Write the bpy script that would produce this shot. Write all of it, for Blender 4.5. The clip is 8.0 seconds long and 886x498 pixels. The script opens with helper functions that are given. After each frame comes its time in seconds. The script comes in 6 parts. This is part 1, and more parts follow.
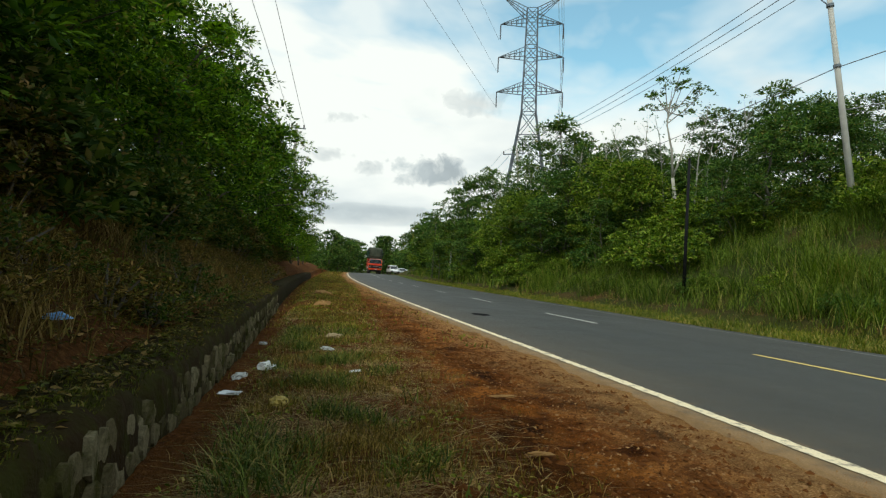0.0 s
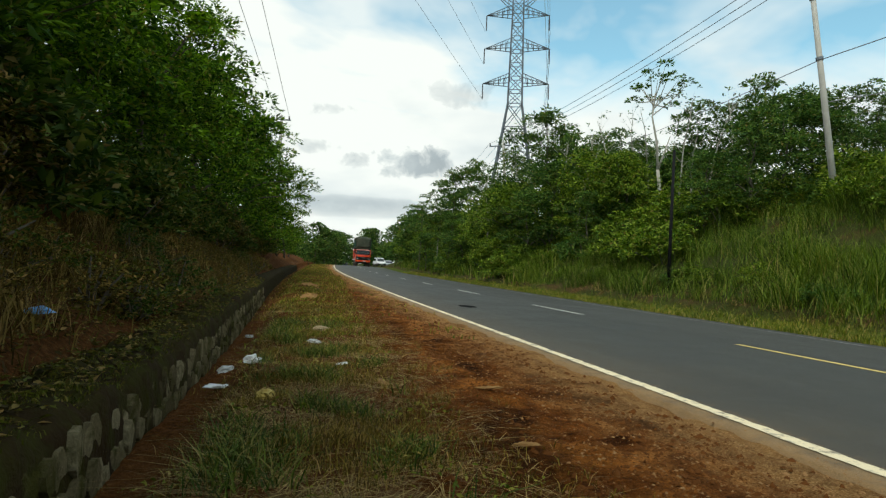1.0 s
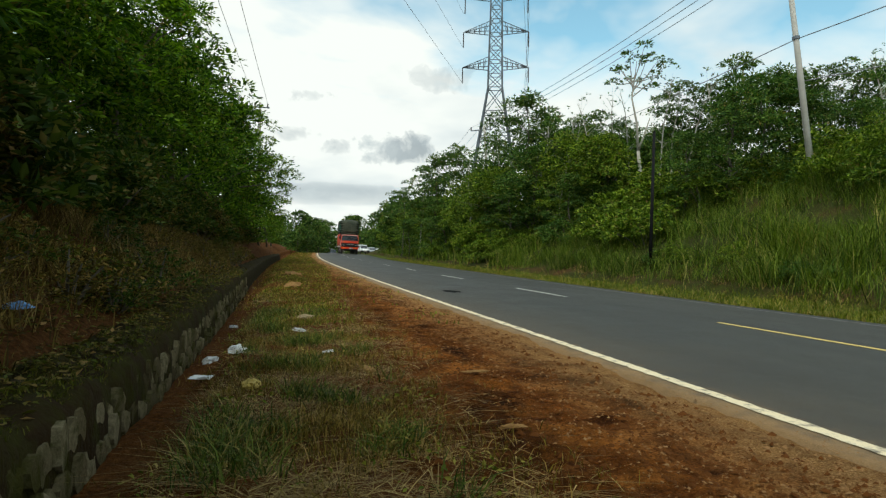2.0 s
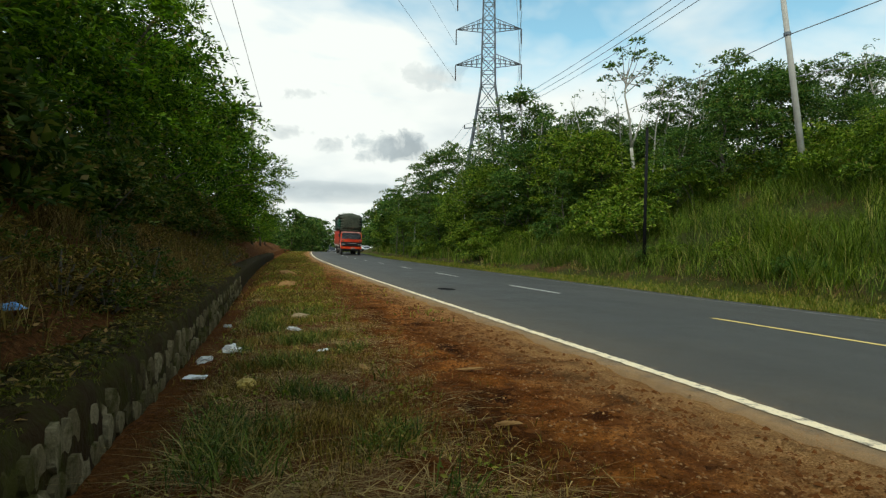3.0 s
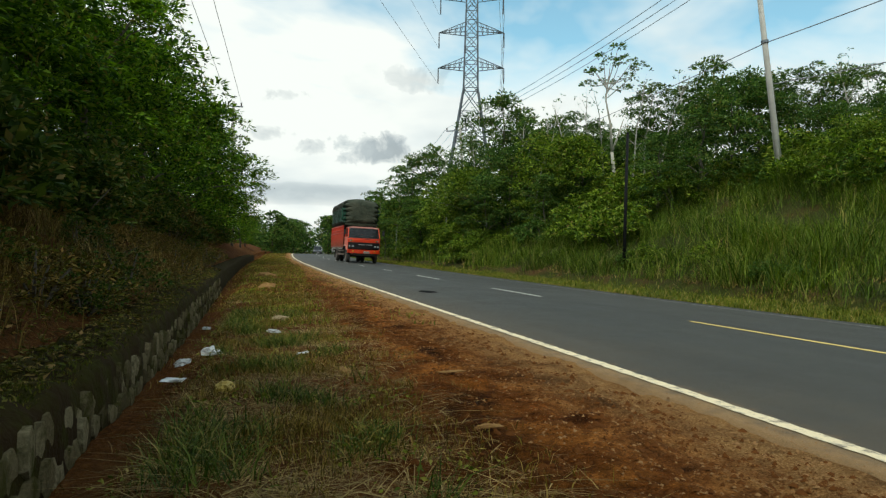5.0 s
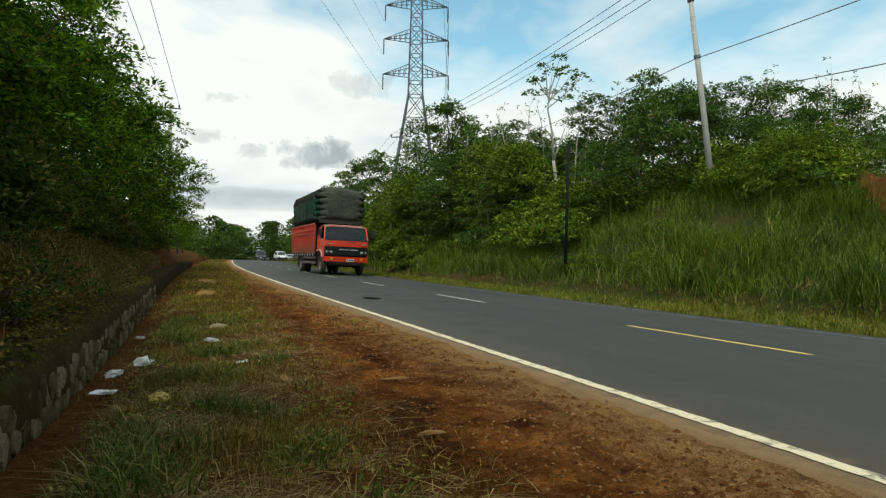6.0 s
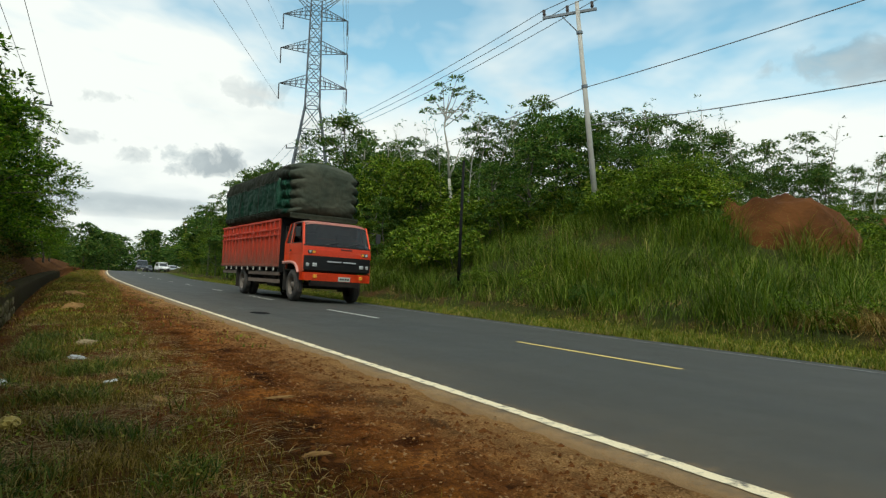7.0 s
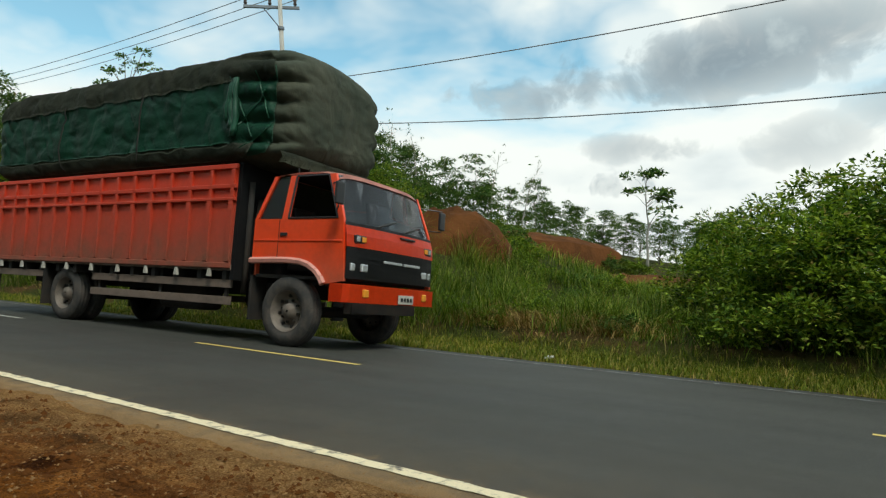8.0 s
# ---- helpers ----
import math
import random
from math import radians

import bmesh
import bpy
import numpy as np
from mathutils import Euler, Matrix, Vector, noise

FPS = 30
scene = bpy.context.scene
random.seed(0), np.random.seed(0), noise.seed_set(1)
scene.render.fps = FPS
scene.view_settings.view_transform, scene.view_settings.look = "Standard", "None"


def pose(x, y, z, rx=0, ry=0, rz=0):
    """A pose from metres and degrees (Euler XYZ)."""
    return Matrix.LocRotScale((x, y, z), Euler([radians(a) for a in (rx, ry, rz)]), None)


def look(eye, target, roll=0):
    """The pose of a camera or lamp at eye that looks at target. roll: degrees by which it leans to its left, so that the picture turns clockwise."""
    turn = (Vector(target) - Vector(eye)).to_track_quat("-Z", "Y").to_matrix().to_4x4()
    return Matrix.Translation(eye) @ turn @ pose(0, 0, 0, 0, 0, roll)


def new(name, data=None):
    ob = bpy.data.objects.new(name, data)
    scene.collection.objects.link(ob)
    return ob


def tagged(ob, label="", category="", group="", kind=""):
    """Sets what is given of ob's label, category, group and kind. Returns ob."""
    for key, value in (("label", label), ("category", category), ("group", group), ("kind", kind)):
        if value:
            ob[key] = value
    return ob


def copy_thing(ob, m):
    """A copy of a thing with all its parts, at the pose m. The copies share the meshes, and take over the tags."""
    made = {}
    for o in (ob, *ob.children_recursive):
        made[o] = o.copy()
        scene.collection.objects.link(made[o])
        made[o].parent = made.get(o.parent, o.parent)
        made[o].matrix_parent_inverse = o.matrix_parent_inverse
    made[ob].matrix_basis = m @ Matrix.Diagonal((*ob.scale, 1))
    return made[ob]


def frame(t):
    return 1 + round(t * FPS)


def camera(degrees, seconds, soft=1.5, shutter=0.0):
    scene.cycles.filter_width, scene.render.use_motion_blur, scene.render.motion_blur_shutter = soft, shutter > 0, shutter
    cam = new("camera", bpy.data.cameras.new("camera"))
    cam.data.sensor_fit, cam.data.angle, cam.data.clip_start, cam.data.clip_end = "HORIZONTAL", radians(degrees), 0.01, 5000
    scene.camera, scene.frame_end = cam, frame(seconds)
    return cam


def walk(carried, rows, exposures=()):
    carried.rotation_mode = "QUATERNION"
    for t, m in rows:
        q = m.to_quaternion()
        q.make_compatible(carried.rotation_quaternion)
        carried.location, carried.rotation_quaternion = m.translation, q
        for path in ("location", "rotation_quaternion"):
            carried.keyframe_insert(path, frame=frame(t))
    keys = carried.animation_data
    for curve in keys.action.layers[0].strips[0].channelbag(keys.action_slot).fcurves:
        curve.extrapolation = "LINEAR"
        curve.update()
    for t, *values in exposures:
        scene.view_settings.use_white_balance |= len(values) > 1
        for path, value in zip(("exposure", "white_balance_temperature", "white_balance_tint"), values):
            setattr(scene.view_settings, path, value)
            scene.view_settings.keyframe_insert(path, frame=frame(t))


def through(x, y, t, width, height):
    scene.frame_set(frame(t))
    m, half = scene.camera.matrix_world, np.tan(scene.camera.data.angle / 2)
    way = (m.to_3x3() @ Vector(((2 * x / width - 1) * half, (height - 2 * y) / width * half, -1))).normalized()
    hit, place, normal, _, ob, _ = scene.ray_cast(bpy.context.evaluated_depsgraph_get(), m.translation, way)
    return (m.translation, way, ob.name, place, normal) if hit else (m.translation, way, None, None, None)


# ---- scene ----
cam = camera(69.7, 8.0, soft=1.3)
EYE = 0.9
PATH = [
    (0.0, pose(0, 0, EYE, 92.53, -2.57, -8.61)),
    (0.5, pose(0, 0, EYE, 92.36, -2.62, -9.22)),
    (1.0, pose(0, 0, EYE, 91.87, -2.34, -9.81)),
    (1.5, pose(0, 0, EYE, 91.03, -1.64, -10.65)),
    (3.0, pose(0, 0, EYE, 90.41, -0.66, -11.79)),
    (3.5, pose(0, 0, EYE, 90.58, -0.75, -11.94)),
    (4.0, pose(0, 0, EYE, 90.56, -1.01, -12.13)),
    (4.5, pose(0, 0, EYE, 90.71, -0.99, -13.23)),
    (4.7, pose(0, 0, EYE, 90.64, -0.98, -13.02)),
    (6.0, pose(0.01, 0, EYE, 91.32, -0.91, -18.42)),
    (6.5, pose(0.02, 0.02, EYE, 91.86, -1.29, -21.89)),
    (7.0, pose(0.04, 0.04, EYE, 92.94, -1.84, -27.91)),
    (7.5, pose(0.06, 0.04, EYE, 93.25, -2.21, -36.94)),
    (8.0, pose(0.12, 0.0, EYE, 93.95, -2.78, -55.07)),
]
walk(cam, PATH, [(0.0, -0.35, 6650, 4), (8.0, -0.35, 6650, 4)])

# ---- sky and sun ----
SUN_EL, SUN_AZ = 57, 212
world = bpy.data.worlds.new("sky")
scene.world = world
world.use_nodes = True


def ramp(tree, source, stops):
    n = tree.nodes.new("ShaderNodeValToRGB")
    while len(n.color_ramp.elements) < len(stops):
        n.color_ramp.elements.new(0.5)
    for e, (p, c) in zip(n.color_ramp.elements, stops):
        e.position = p
        e.color = (c, c, c, 1) if isinstance(c, (int, float)) else (*c, 1)
    tree.links.new(source, n.inputs[0])
    return n.outputs[0]


def blend(tree, fac, a, b, kind="MIX"):
    n = tree.nodes.new("ShaderNodeMix")
    n.data_type, n.blend_type = "RGBA", kind
    for i, v in ((0, fac), (6, a), (7, b)):
        if hasattr(v, "is_output"):
            tree.links.new(v, n.inputs[i])
        elif i == 0:
            n.inputs[0].default_value = v
        else:
            n.inputs[i].default_value = (*v, 1) if len(v) == 3 else v
    return n.outputs[2]


def maths(tree, op, a, b=0.0, clamp=False):
    n = tree.nodes.new("ShaderNodeMath")
    n.operation, n.use_clamp = op, clamp
    for i, v in ((0, a), (1, b)):
        if hasattr(v, "is_output"):
            tree.links.new(v, n.inputs[i])
        else:
            n.inputs[i].default_value = v
    return n.outputs[0]


def noise_of(tree, vector, scale, detail=4.0, rough=0.55, warp=0.0):
    n = tree.nodes.new("ShaderNodeTexNoise")
    n.inputs["Scale"].default_value, n.inputs["Detail"].default_value = scale, detail
    n.inputs["Roughness"].default_value, n.inputs["Distortion"].default_value = rough, warp
    tree.links.new(vector, n.inputs["Vector"])
    return n.outputs[0]


CLOUDS = [(7.2, 9.5, 4.0, 1.35, 0.05, 0.72), (1.4, 9.2, 1.6, 0.75, 0.12, 0.5), (2.0, 5.3, 9.0, 0.9, 0.0, 0.5), (-1.7, 10.4, 1.7, 0.7, 0.0, 0.45), (-1.4, 13.5, 2.6, 0.6, 0.05, 0.4), (11.3, 15.6, 3.0, 1.2, 0.0, 0.35),
          (76.0, 19.9, 18.0, 3.2, 0.10, 1.0), (65.5, 17.6, 6.0, 2.0, 0.1, 0.95), (71.6, 13.2, 5.0, 1.5, 0.0, 0.7), (70.0, 10.2, 3.4, 1.2, 0.0, 0.45), (84.5, 13.0, 5.0, 2.0, 0.1, 0.5), (93.0, 15.0, 5.0, 2.5, 0.0, 0.6), (-30.0, 16.0, 8.0, 3.0, 0.0, 0.5), (30.0, 31.0, 7.0, 2.0, 0.1, 0.4)]


def build_sky():
    t = world.node_tree
    t.nodes.clear()
    sky = t.nodes.new("ShaderNodeTexSky")
    sky.sky_type, sky.sun_disc = "NISHITA", False
    sky.sun_elevation, sky.sun_rotation = radians(SUN_EL), radians(SUN_AZ)
    co = t.nodes.new("ShaderNodeTexCoord")
    sep = t.nodes.new("ShaderNodeSeparateXYZ")
    t.links.new(co.outputs["Generated"], sep.inputs[0])
    up = maths(t, "MAXIMUM", sep.outputs[2], 0.0)
    lift = maths(t, "ADD", up, 0.22)
    flat = t.nodes.new("ShaderNodeCombineXYZ")
    t.links.new(maths(t, "DIVIDE", sep.outputs[0], lift), flat.inputs[0])
    t.links.new(maths(t, "DIVIDE", sep.outputs[1], lift), flat.inputs[1])
    flat.inputs[2].default_value = 3.1
    big = noise_of(t, flat.outputs[0], 0.9, 6, 0.52, 0.25)
    lump_low = noise_of(t, flat.outputs[0], 1.1, 6, 0.55, 0.3)
    cover = ramp(t, big, [(0.455, 0.0), (0.58, 1.0)])
    thin = noise_of(t, flat.outputs[0], 2.2, 4, 0.5, 0.2)
    cover = maths(t, "MAXIMUM", cover, ramp(t, thin, [(0.42, 0.06), (0.64, 0.80)]))
    ragged = maths(t, "ADD", up, maths(t, "MULTIPLY", maths(t, "SUBTRACT", lump_low, 0.5), 0.22))
    low = ramp(t, ragged, [(0.235, 1.0), (0.31, 0.0)])
    cover = maths(t, "MAXIMUM", cover, low)
    lump = noise_of(t, flat.outputs[0], 1.5, 5, 0.5, 0.15)
    shade = ramp(t, lump, [(0.52, (1.0, 1.0, 1.0)), (0.62, (0.86, 0.89, 0.92)), (0.78, (0.62, 0.67, 0.72))])
    # grey puffs: azimuth, elevation, half width, half height, tilt, depth of the grey
    az = maths(t, "MULTIPLY", maths(t, "ARCTAN2", sep.outputs[0], sep.outputs[1]), 57.296)
    el = maths(t, "MULTIPLY", maths(t, "ARCSINE", sep.outputs[2]), 57.296)
    curl = noise_of(t, co.outputs["Generated"], 14.0, 5, 0.55, 0.5)
    broad = noise_of(t, co.outputs["Generated"], 5.0, 3, 0.5)
    frill = maths(t, "MULTIPLY", maths(t, "ADD", maths(t, "SUBTRACT", curl, 0.5), maths(t, "SUBTRACT", broad, 0.5)), 3.4)
    small = noise_of(t, co.outputs["Generated"], 30.0, 6, 0.6, 0.4)
    wisp = maths(t, "MULTIPLY", maths(t, "SUBTRACT", small, 0.5), 6.5)
    puffs = None
    for a0, e0, hw, hh, tilt, deep in CLOUDS:
        da = maths(t, "SUBTRACT", az, a0)
        de = maths(t, "SUBTRACT", maths(t, "SUBTRACT", el, e0), maths(t, "MULTIPLY", da, tilt))
        p = maths(t, "POWER", maths(t, "ABSOLUTE", maths(t, "DIVIDE", da, hw)), 2.0)
        q = maths(t, "POWER", maths(t, "ABSOLUTE", maths(t, "DIVIDE", de, hh)), 2.0)
        body = maths(t, "ADD", maths(t, "SUBTRACT", 1.0, maths(t, "ADD", p, q)), frill if hw > 4.5 else wisp)
        body = maths(t, "MULTIPLY", ramp(t, maths(t, "MULTIPLY", body, 0.6), [(0.0, 0.0), (0.25, 0.5), (0.8, 1.0)]), deep)
        puffs = body if puffs is None else maths(t, "MAXIMUM", puffs, body)
    blue = blend(t, 1.0, sky.outputs[0], (0.205, 0.29, 0.255), "MULTIPLY")
    cloud = blend(t, 1.0, shade, (1.24, 1.28, 1.28), "MULTIPLY")
    col = blend(t, cover, blue, cloud)
    grey = ramp(t, maths(t, "ADD", maths(t, "MULTIPLY", curl, 0.6), maths(t, "MULTIPLY", broad, 0.4)), [(0.36, (0.23, 0.31, 0.38)), (0.52, (0.36, 0.45, 0.53)), (0.66, (0.66, 0.76, 0.82))])
    col = blend(t, puffs, col, grey)
    bg = t.nodes.new("ShaderNodeBackground")
    t.links.new(col, bg.inputs[0])
    bg.inputs[1].default_value = 1.0
    out = t.nodes.new("ShaderNodeOutputWorld")
    t.links.new(bg.outputs[0], out.inputs[0])


build_sky()
sun = new("sun", bpy.data.lights.new("sun", "SUN"))
sun.data.energy, sun.data.angle, sun.data.color = 3.2, radians(11), (1.0, 0.96, 0.88)
a, e = radians(SUN_AZ), radians(SUN_EL)
sun.matrix_world = look((80 * math.sin(a) * math.cos(e), 80 * math.cos(a) * math.cos(e), 80 * math.sin(e)), (0, 0, 0))


# ---- materials ----
def material(name, rough=0.8, metal=0.0, spec=0.5):
    m = bpy.data.materials.new(name)
    m.use_nodes = True
    b = m.node_tree.nodes["Principled BSDF"]
    b.inputs["Roughness"].default_value, b.inputs["Metallic"].default_value = rough, metal
    b.inputs["Specular IOR Level"].default_value = spec
    return m, m.node_tree, b


def bump(t, b, height, strength, dist):
    n = t.nodes.new("ShaderNodeBump")
    n.inputs["Strength"].default_value, n.inputs["Distance"].default_value = strength, dist
    t.links.new(height, n.inputs["Height"])
    t.links.new(n.outputs[0], b.inputs["Normal"])


def coords(t, kind="Object"):
    return t.nodes.new("ShaderNodeTexCoord").outputs[kind]


def worn(name, colour, dirt, rough=0.6, metal=0.0, scale=3.0, amount=0.5, relief=0.0, spec=0.5, fine=40.0):
    """A surface of one colour with dirt in soft patches and a fine grain."""
    m, t, b = material(name, rough, metal, spec)
    v = coords(t)
    n1 = noise_of(t, v, scale, 6, 0.6, 0.3)
    n2 = noise_of(t, v, fine, 3, 0.6)
    f = ramp(t, n1, [(0.42, 0.0), (0.72, amount)])
    c = blend(t, f, colour, dirt)
    c = blend(t, 0.35, c, ramp(t, n2, [(0.2, 0.55), (0.8, 1.3)]), "MULTIPLY")
    t.links.new(c, b.inputs["Base Color"])
    r = maths(t, "ADD", maths(t, "MULTIPLY", n1, 0.25), rough - 0.12, True)
    t.links.new(r, b.inputs["Roughness"])
    if relief:
        bump(t, b, n2, 0.6, relief)
    return m


def leaf_material(name, dark, mid, light, dry=(0.20, 0.15, 0.05), dry_share=0.04, through=0.30, rough=0.6):
    m, t, b = material(name, rough, 0, 0.12)
    g = t.nodes.new("ShaderNodeNewGeometry")
    c = ramp(t, g.outputs["Random Per Island"], [(0.0, dark), (0.45, mid), (0.93 - dry_share, light), (1.0, dry)])
    big = noise_of(t, g.outputs["Position"], 0.45, 3)
    c = blend(t, 0.6, c, ramp(t, big, [(0.3, (0.55, 0.62, 0.6)), (0.7, (1.35, 1.25, 1.0))]), "MULTIPLY")
    t.links.new(c, b.inputs["Base Color"])
    tr = t.nodes.new("ShaderNodeBsdfTranslucent")
    t.links.new(blend(t, 1.0, c, (1.1, 1.25, 0.6), "MULTIPLY"), tr.inputs[0])
    mix = t.nodes.new("ShaderNodeMixShader")
    mix.inputs[0].default_value = through
    t.links.new(b.outputs[0], mix.inputs[1])
    t.links.new(tr.outputs[0], mix.inputs[2])
    t.links.new(mix.outputs[0], t.nodes["Material Output"].inputs[0])
    return m


LEAF_LEFT = leaf_material("roadside_leaf", (0.010, 0.034, 0.004), (0.046, 0.112, 0.008), (0.18, 0.31, 0.015))
LEAF_FOREST = leaf_material("forest_leaf", (0.014, 0.042, 0.014), (0.052, 0.114, 0.027), (0.145, 0.228, 0.050))
LEAF_SHRUB = leaf_material("shrub_leaf", (0.016, 0.044, 0.006), (0.088, 0.156, 0.016), (0.28, 0.36, 0.044))
# much lighter leaf: sunlight on the outer sprays is put into the colour
LEAF_SPRAY = leaf_material("sunlit_spray_leaf", (0.075, 0.165, 0.010), (0.17, 0.31, 0.015), (0.32, 0.48, 0.03), dry_share=0.02, through=0.38, rough=0.45)
# undergrowth leaf with the shade below the trees put into its darker greens
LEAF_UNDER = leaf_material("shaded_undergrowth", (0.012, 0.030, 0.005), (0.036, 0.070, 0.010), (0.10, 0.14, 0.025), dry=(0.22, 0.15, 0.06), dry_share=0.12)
MOSS = leaf_material("moss", (0.030, 0.038, 0.005), (0.075, 0.085, 0.010), (0.15, 0.15, 0.022), dry=(0.20, 0.13, 0.05), dry_share=0.15)
VERGE_TUFT = leaf_material("verge_tuft", (0.022, 0.042, 0.005), (0.058, 0.090, 0.012), (0.15, 0.18, 0.03), dry=(0.30, 0.21, 0.08), dry_share=0.15)
DRY_BANK = leaf_material("dry_bank_grass", (0.045, 0.028, 0.008), (0.120, 0.075, 0.022), (0.23, 0.155, 0.050), dry=(0.36, 0.26, 0.11), dry_share=0.15)
LEAF_VINE = leaf_material("dry_undergrowth", (0.028, 0.020, 0.005), (0.074, 0.052, 0.012), (0.085, 0.11, 0.012), dry_share=0.3, dry=(0.30, 0.18, 0.07))
GRASS_TALL = leaf_material("tall_grass", (0.020, 0.046, 0.004), (0.066, 0.112, 0.009), (0.185, 0.245, 0.032), dry=(0.30, 0.24, 0.09), dry_share=0.07)
GRASS_SHORT = leaf_material("short_grass", (0.046, 0.034, 0.005), (0.120, 0.082, 0.011), (0.215, 0.160, 0.025), dry=(0.36, 0.22, 0.09), dry_share=0.25)
VERGE_GREEN = leaf_material("mown_verge_grass", (0.050, 0.078, 0.007), (0.12, 0.148, 0.014), (0.22, 0.23, 0.030), dry=(0.38, 0.27, 0.10), dry_share=0.2)
STRAW = leaf_material("cut_straw", (0.11, 0.062, 0.018), (0.24, 0.15, 0.05), (0.46, 0.33, 0.13), through=0.15)
BARK = worn("bark", (0.10, 0.085, 0.065), (0.05, 0.06, 0.035), 0.9, scale=2.0, relief=0.01, fine=18)
PALE_BARK = worn("pale_bark", (0.36, 0.34, 0.29), (0.16, 0.16, 0.11), 0.85, scale=1.5, amount=0.7, relief=0.01, fine=14)
CONCRETE = worn("pole_concrete", (0.42, 0.40, 0.36), (0.22, 0.21, 0.18), 0.85, scale=1.2, amount=0.6)
STEEL = worn("galvanised_steel", (0.16, 0.18, 0.20), (0.10, 0.10, 0.11), 0.55, 0.6, scale=1.0, amount=0.4)
CABLE = worn("cable", (0.19, 0.19, 0.20), (0.12, 0.12, 0.12), 0.6)
# real paint on the black post, painted shade on the lorry's headboard
BLACK_PAINT_AND_SHADE = worn("black_pole_paint_and_shade", (0.008, 0.008, 0.009), (0.015, 0.014, 0.012), 0.85, spec=0.15)
PORCELAIN = worn("brown_porcelain", (0.05, 0.035, 0.03), (0.03, 0.03, 0.03), 0.3)


def ground_material():
    m, t, b = material("earth_and_verge", 0.97, 0, 0.04)
    uv = t.nodes.new("ShaderNodeUVMap")
    uv.uv_map = "lane"
    sep = t.nodes.new("ShaderNodeSeparateXYZ")
    t.links.new(uv.outputs[0], sep.inputs[0])
    v = coords(t)
    n_big = noise_of(t, v, 0.55, 5, 0.6, 0.4)
    n_mid = noise_of(t, v, 2.6, 6, 0.62, 0.5)
    n_fine = noise_of(t, v, 22.0, 5, 0.65)
    n_grit = noise_of(t, v, 90.0, 3, 0.7)
    n_lump = noise_of(t, v, 9.0, 7, 0.7, 0.3)
    u = maths(t, "ADD", sep.outputs[0], maths(t, "MULTIPLY", maths(t, "SUBTRACT", n_mid, 0.5), 1.0))
    # red laterite, darker where it is damp
    red = ramp(t, n_mid, [(0.34, (0.050, 0.015, 0.003)), (0.47, (0.135, 0.043, 0.008)), (0.66, (0.26, 0.094, 0.018))])
    along = t.nodes.new("ShaderNodeMapping")
    along.inputs["Scale"].default_value = (1.6, 0.35, 1)
    t.links.new(uv.outputs[0], along.inputs[0])
    damp = noise_of(t, along.outputs[0], 1.0, 6, 0.6, 0.6)
    red = blend(t, 0.9, red, ramp(t, damp, [(0.40, 0.30), (0.51, 0.80), (0.64, 1.25)]), "MULTIPLY")
    red = blend(t, 0.7, red, ramp(t, n_fine, [(0.25, 0.45), (0.5, 1.0), (0.8, 1.5)]), "MULTIPLY")
    red = blend(t, 0.75, red, ramp(t, n_lump, [(0.32, 0.42), (0.5, 1.0), (0.68, 1.5)]), "MULTIPLY")
    red = blend(t, 0.8, red, ramp(t, n_grit, [(0.30, 0.40), (0.5, 1.0), (0.68, 1.65)]), "MULTIPLY")
    gravel = ramp(t, n_grit, [(0.32, (0.13, 0.062, 0.020)), (0.52, (0.31, 0.165, 0.060)), (0.68, (0.52, 0.34, 0.16))])
    sod = ramp(t, n_fine, [(0.27, (0.026, 0.009, 0.002)), (0.5, (0.088, 0.030, 0.006)), (0.75, (0.19, 0.080, 0.018))])
    sod = blend(t, ramp(t, n_big, [(0.45, 0.0), (0.65, 0.6)]), sod, (0.12, 0.052, 0.016))
    litter = ramp(t, n_fine, [(0.3, (0.026, 0.011, 0.004)), (0.52, (0.085, 0.034, 0.010)), (0.75, (0.20, 0.105, 0.04))])
    near = ramp(t, maths(t, "ADD", maths(t, "MULTIPLY", u, 0.1), 0.7), [(0.24, 0.0), (0.32, 1.0)])
    c = blend(t, near, litter, sod)
    taper = maths(t, "MULTIPLY", maths(t, "DIVIDE", maths(t, "SUBTRACT", sep.outputs[1], 5.0), 25.0, True), 1.35)
    dirt = ramp(t, maths(t, "ADD", maths(t, "MULTIPLY", maths(t, "SUBTRACT", u, taper), 0.1), 0.7), [(0.475, 0.0), (0.525, 1.0)])
    c = blend(t, dirt, c, red)
    grav = ramp(t, maths(t, "ADD", maths(t, "MULTIPLY", u, 0.1), 0.7), [(0.58, 0.0), (0.665, 0.9)])
    c = blend(t, maths(t, "MULTIPLY", grav, ramp(t, n_mid, [(0.3, 0.3), (0.55, 1.0)])), c, gravel)
    far = ramp(t, maths(t, "MULTIPLY", u, 0.05), [(0.290, 0.0), (0.325, 1.0)])
    bank = ramp(t, n_fine, [(0.25, (0.02, 0.024, 0.007)), (0.55, (0.045, 0.050, 0.014)), (0.8, (0.09, 0.08, 0.03))])
    bare = ramp(t, n_mid, [(0.3, (0.045, 0.021, 0.009)), (0.6, (0.12, 0.060, 0.026))])
    bank = blend(t, ramp(t, n_big, [(0.58, 0.0), (0.70, 0.7)]), bank, bare)
    mown = ramp(t, n_fine, [(0.25, (0.035, 0.050, 0.008)), (0.55, (0.075, 0.10, 0.015)), (0.8, (0.15, 0.14, 0.035))])
    strip = ramp(t, maths(t, "MULTIPLY", u, 0.05), [(0.34, 0.0), (0.37, 1.0), (0.40, 1.0), (0.425, 0.0)])
    bank = blend(t, maths(t, "MULTIPLY", strip, 0.85), bank, mown)
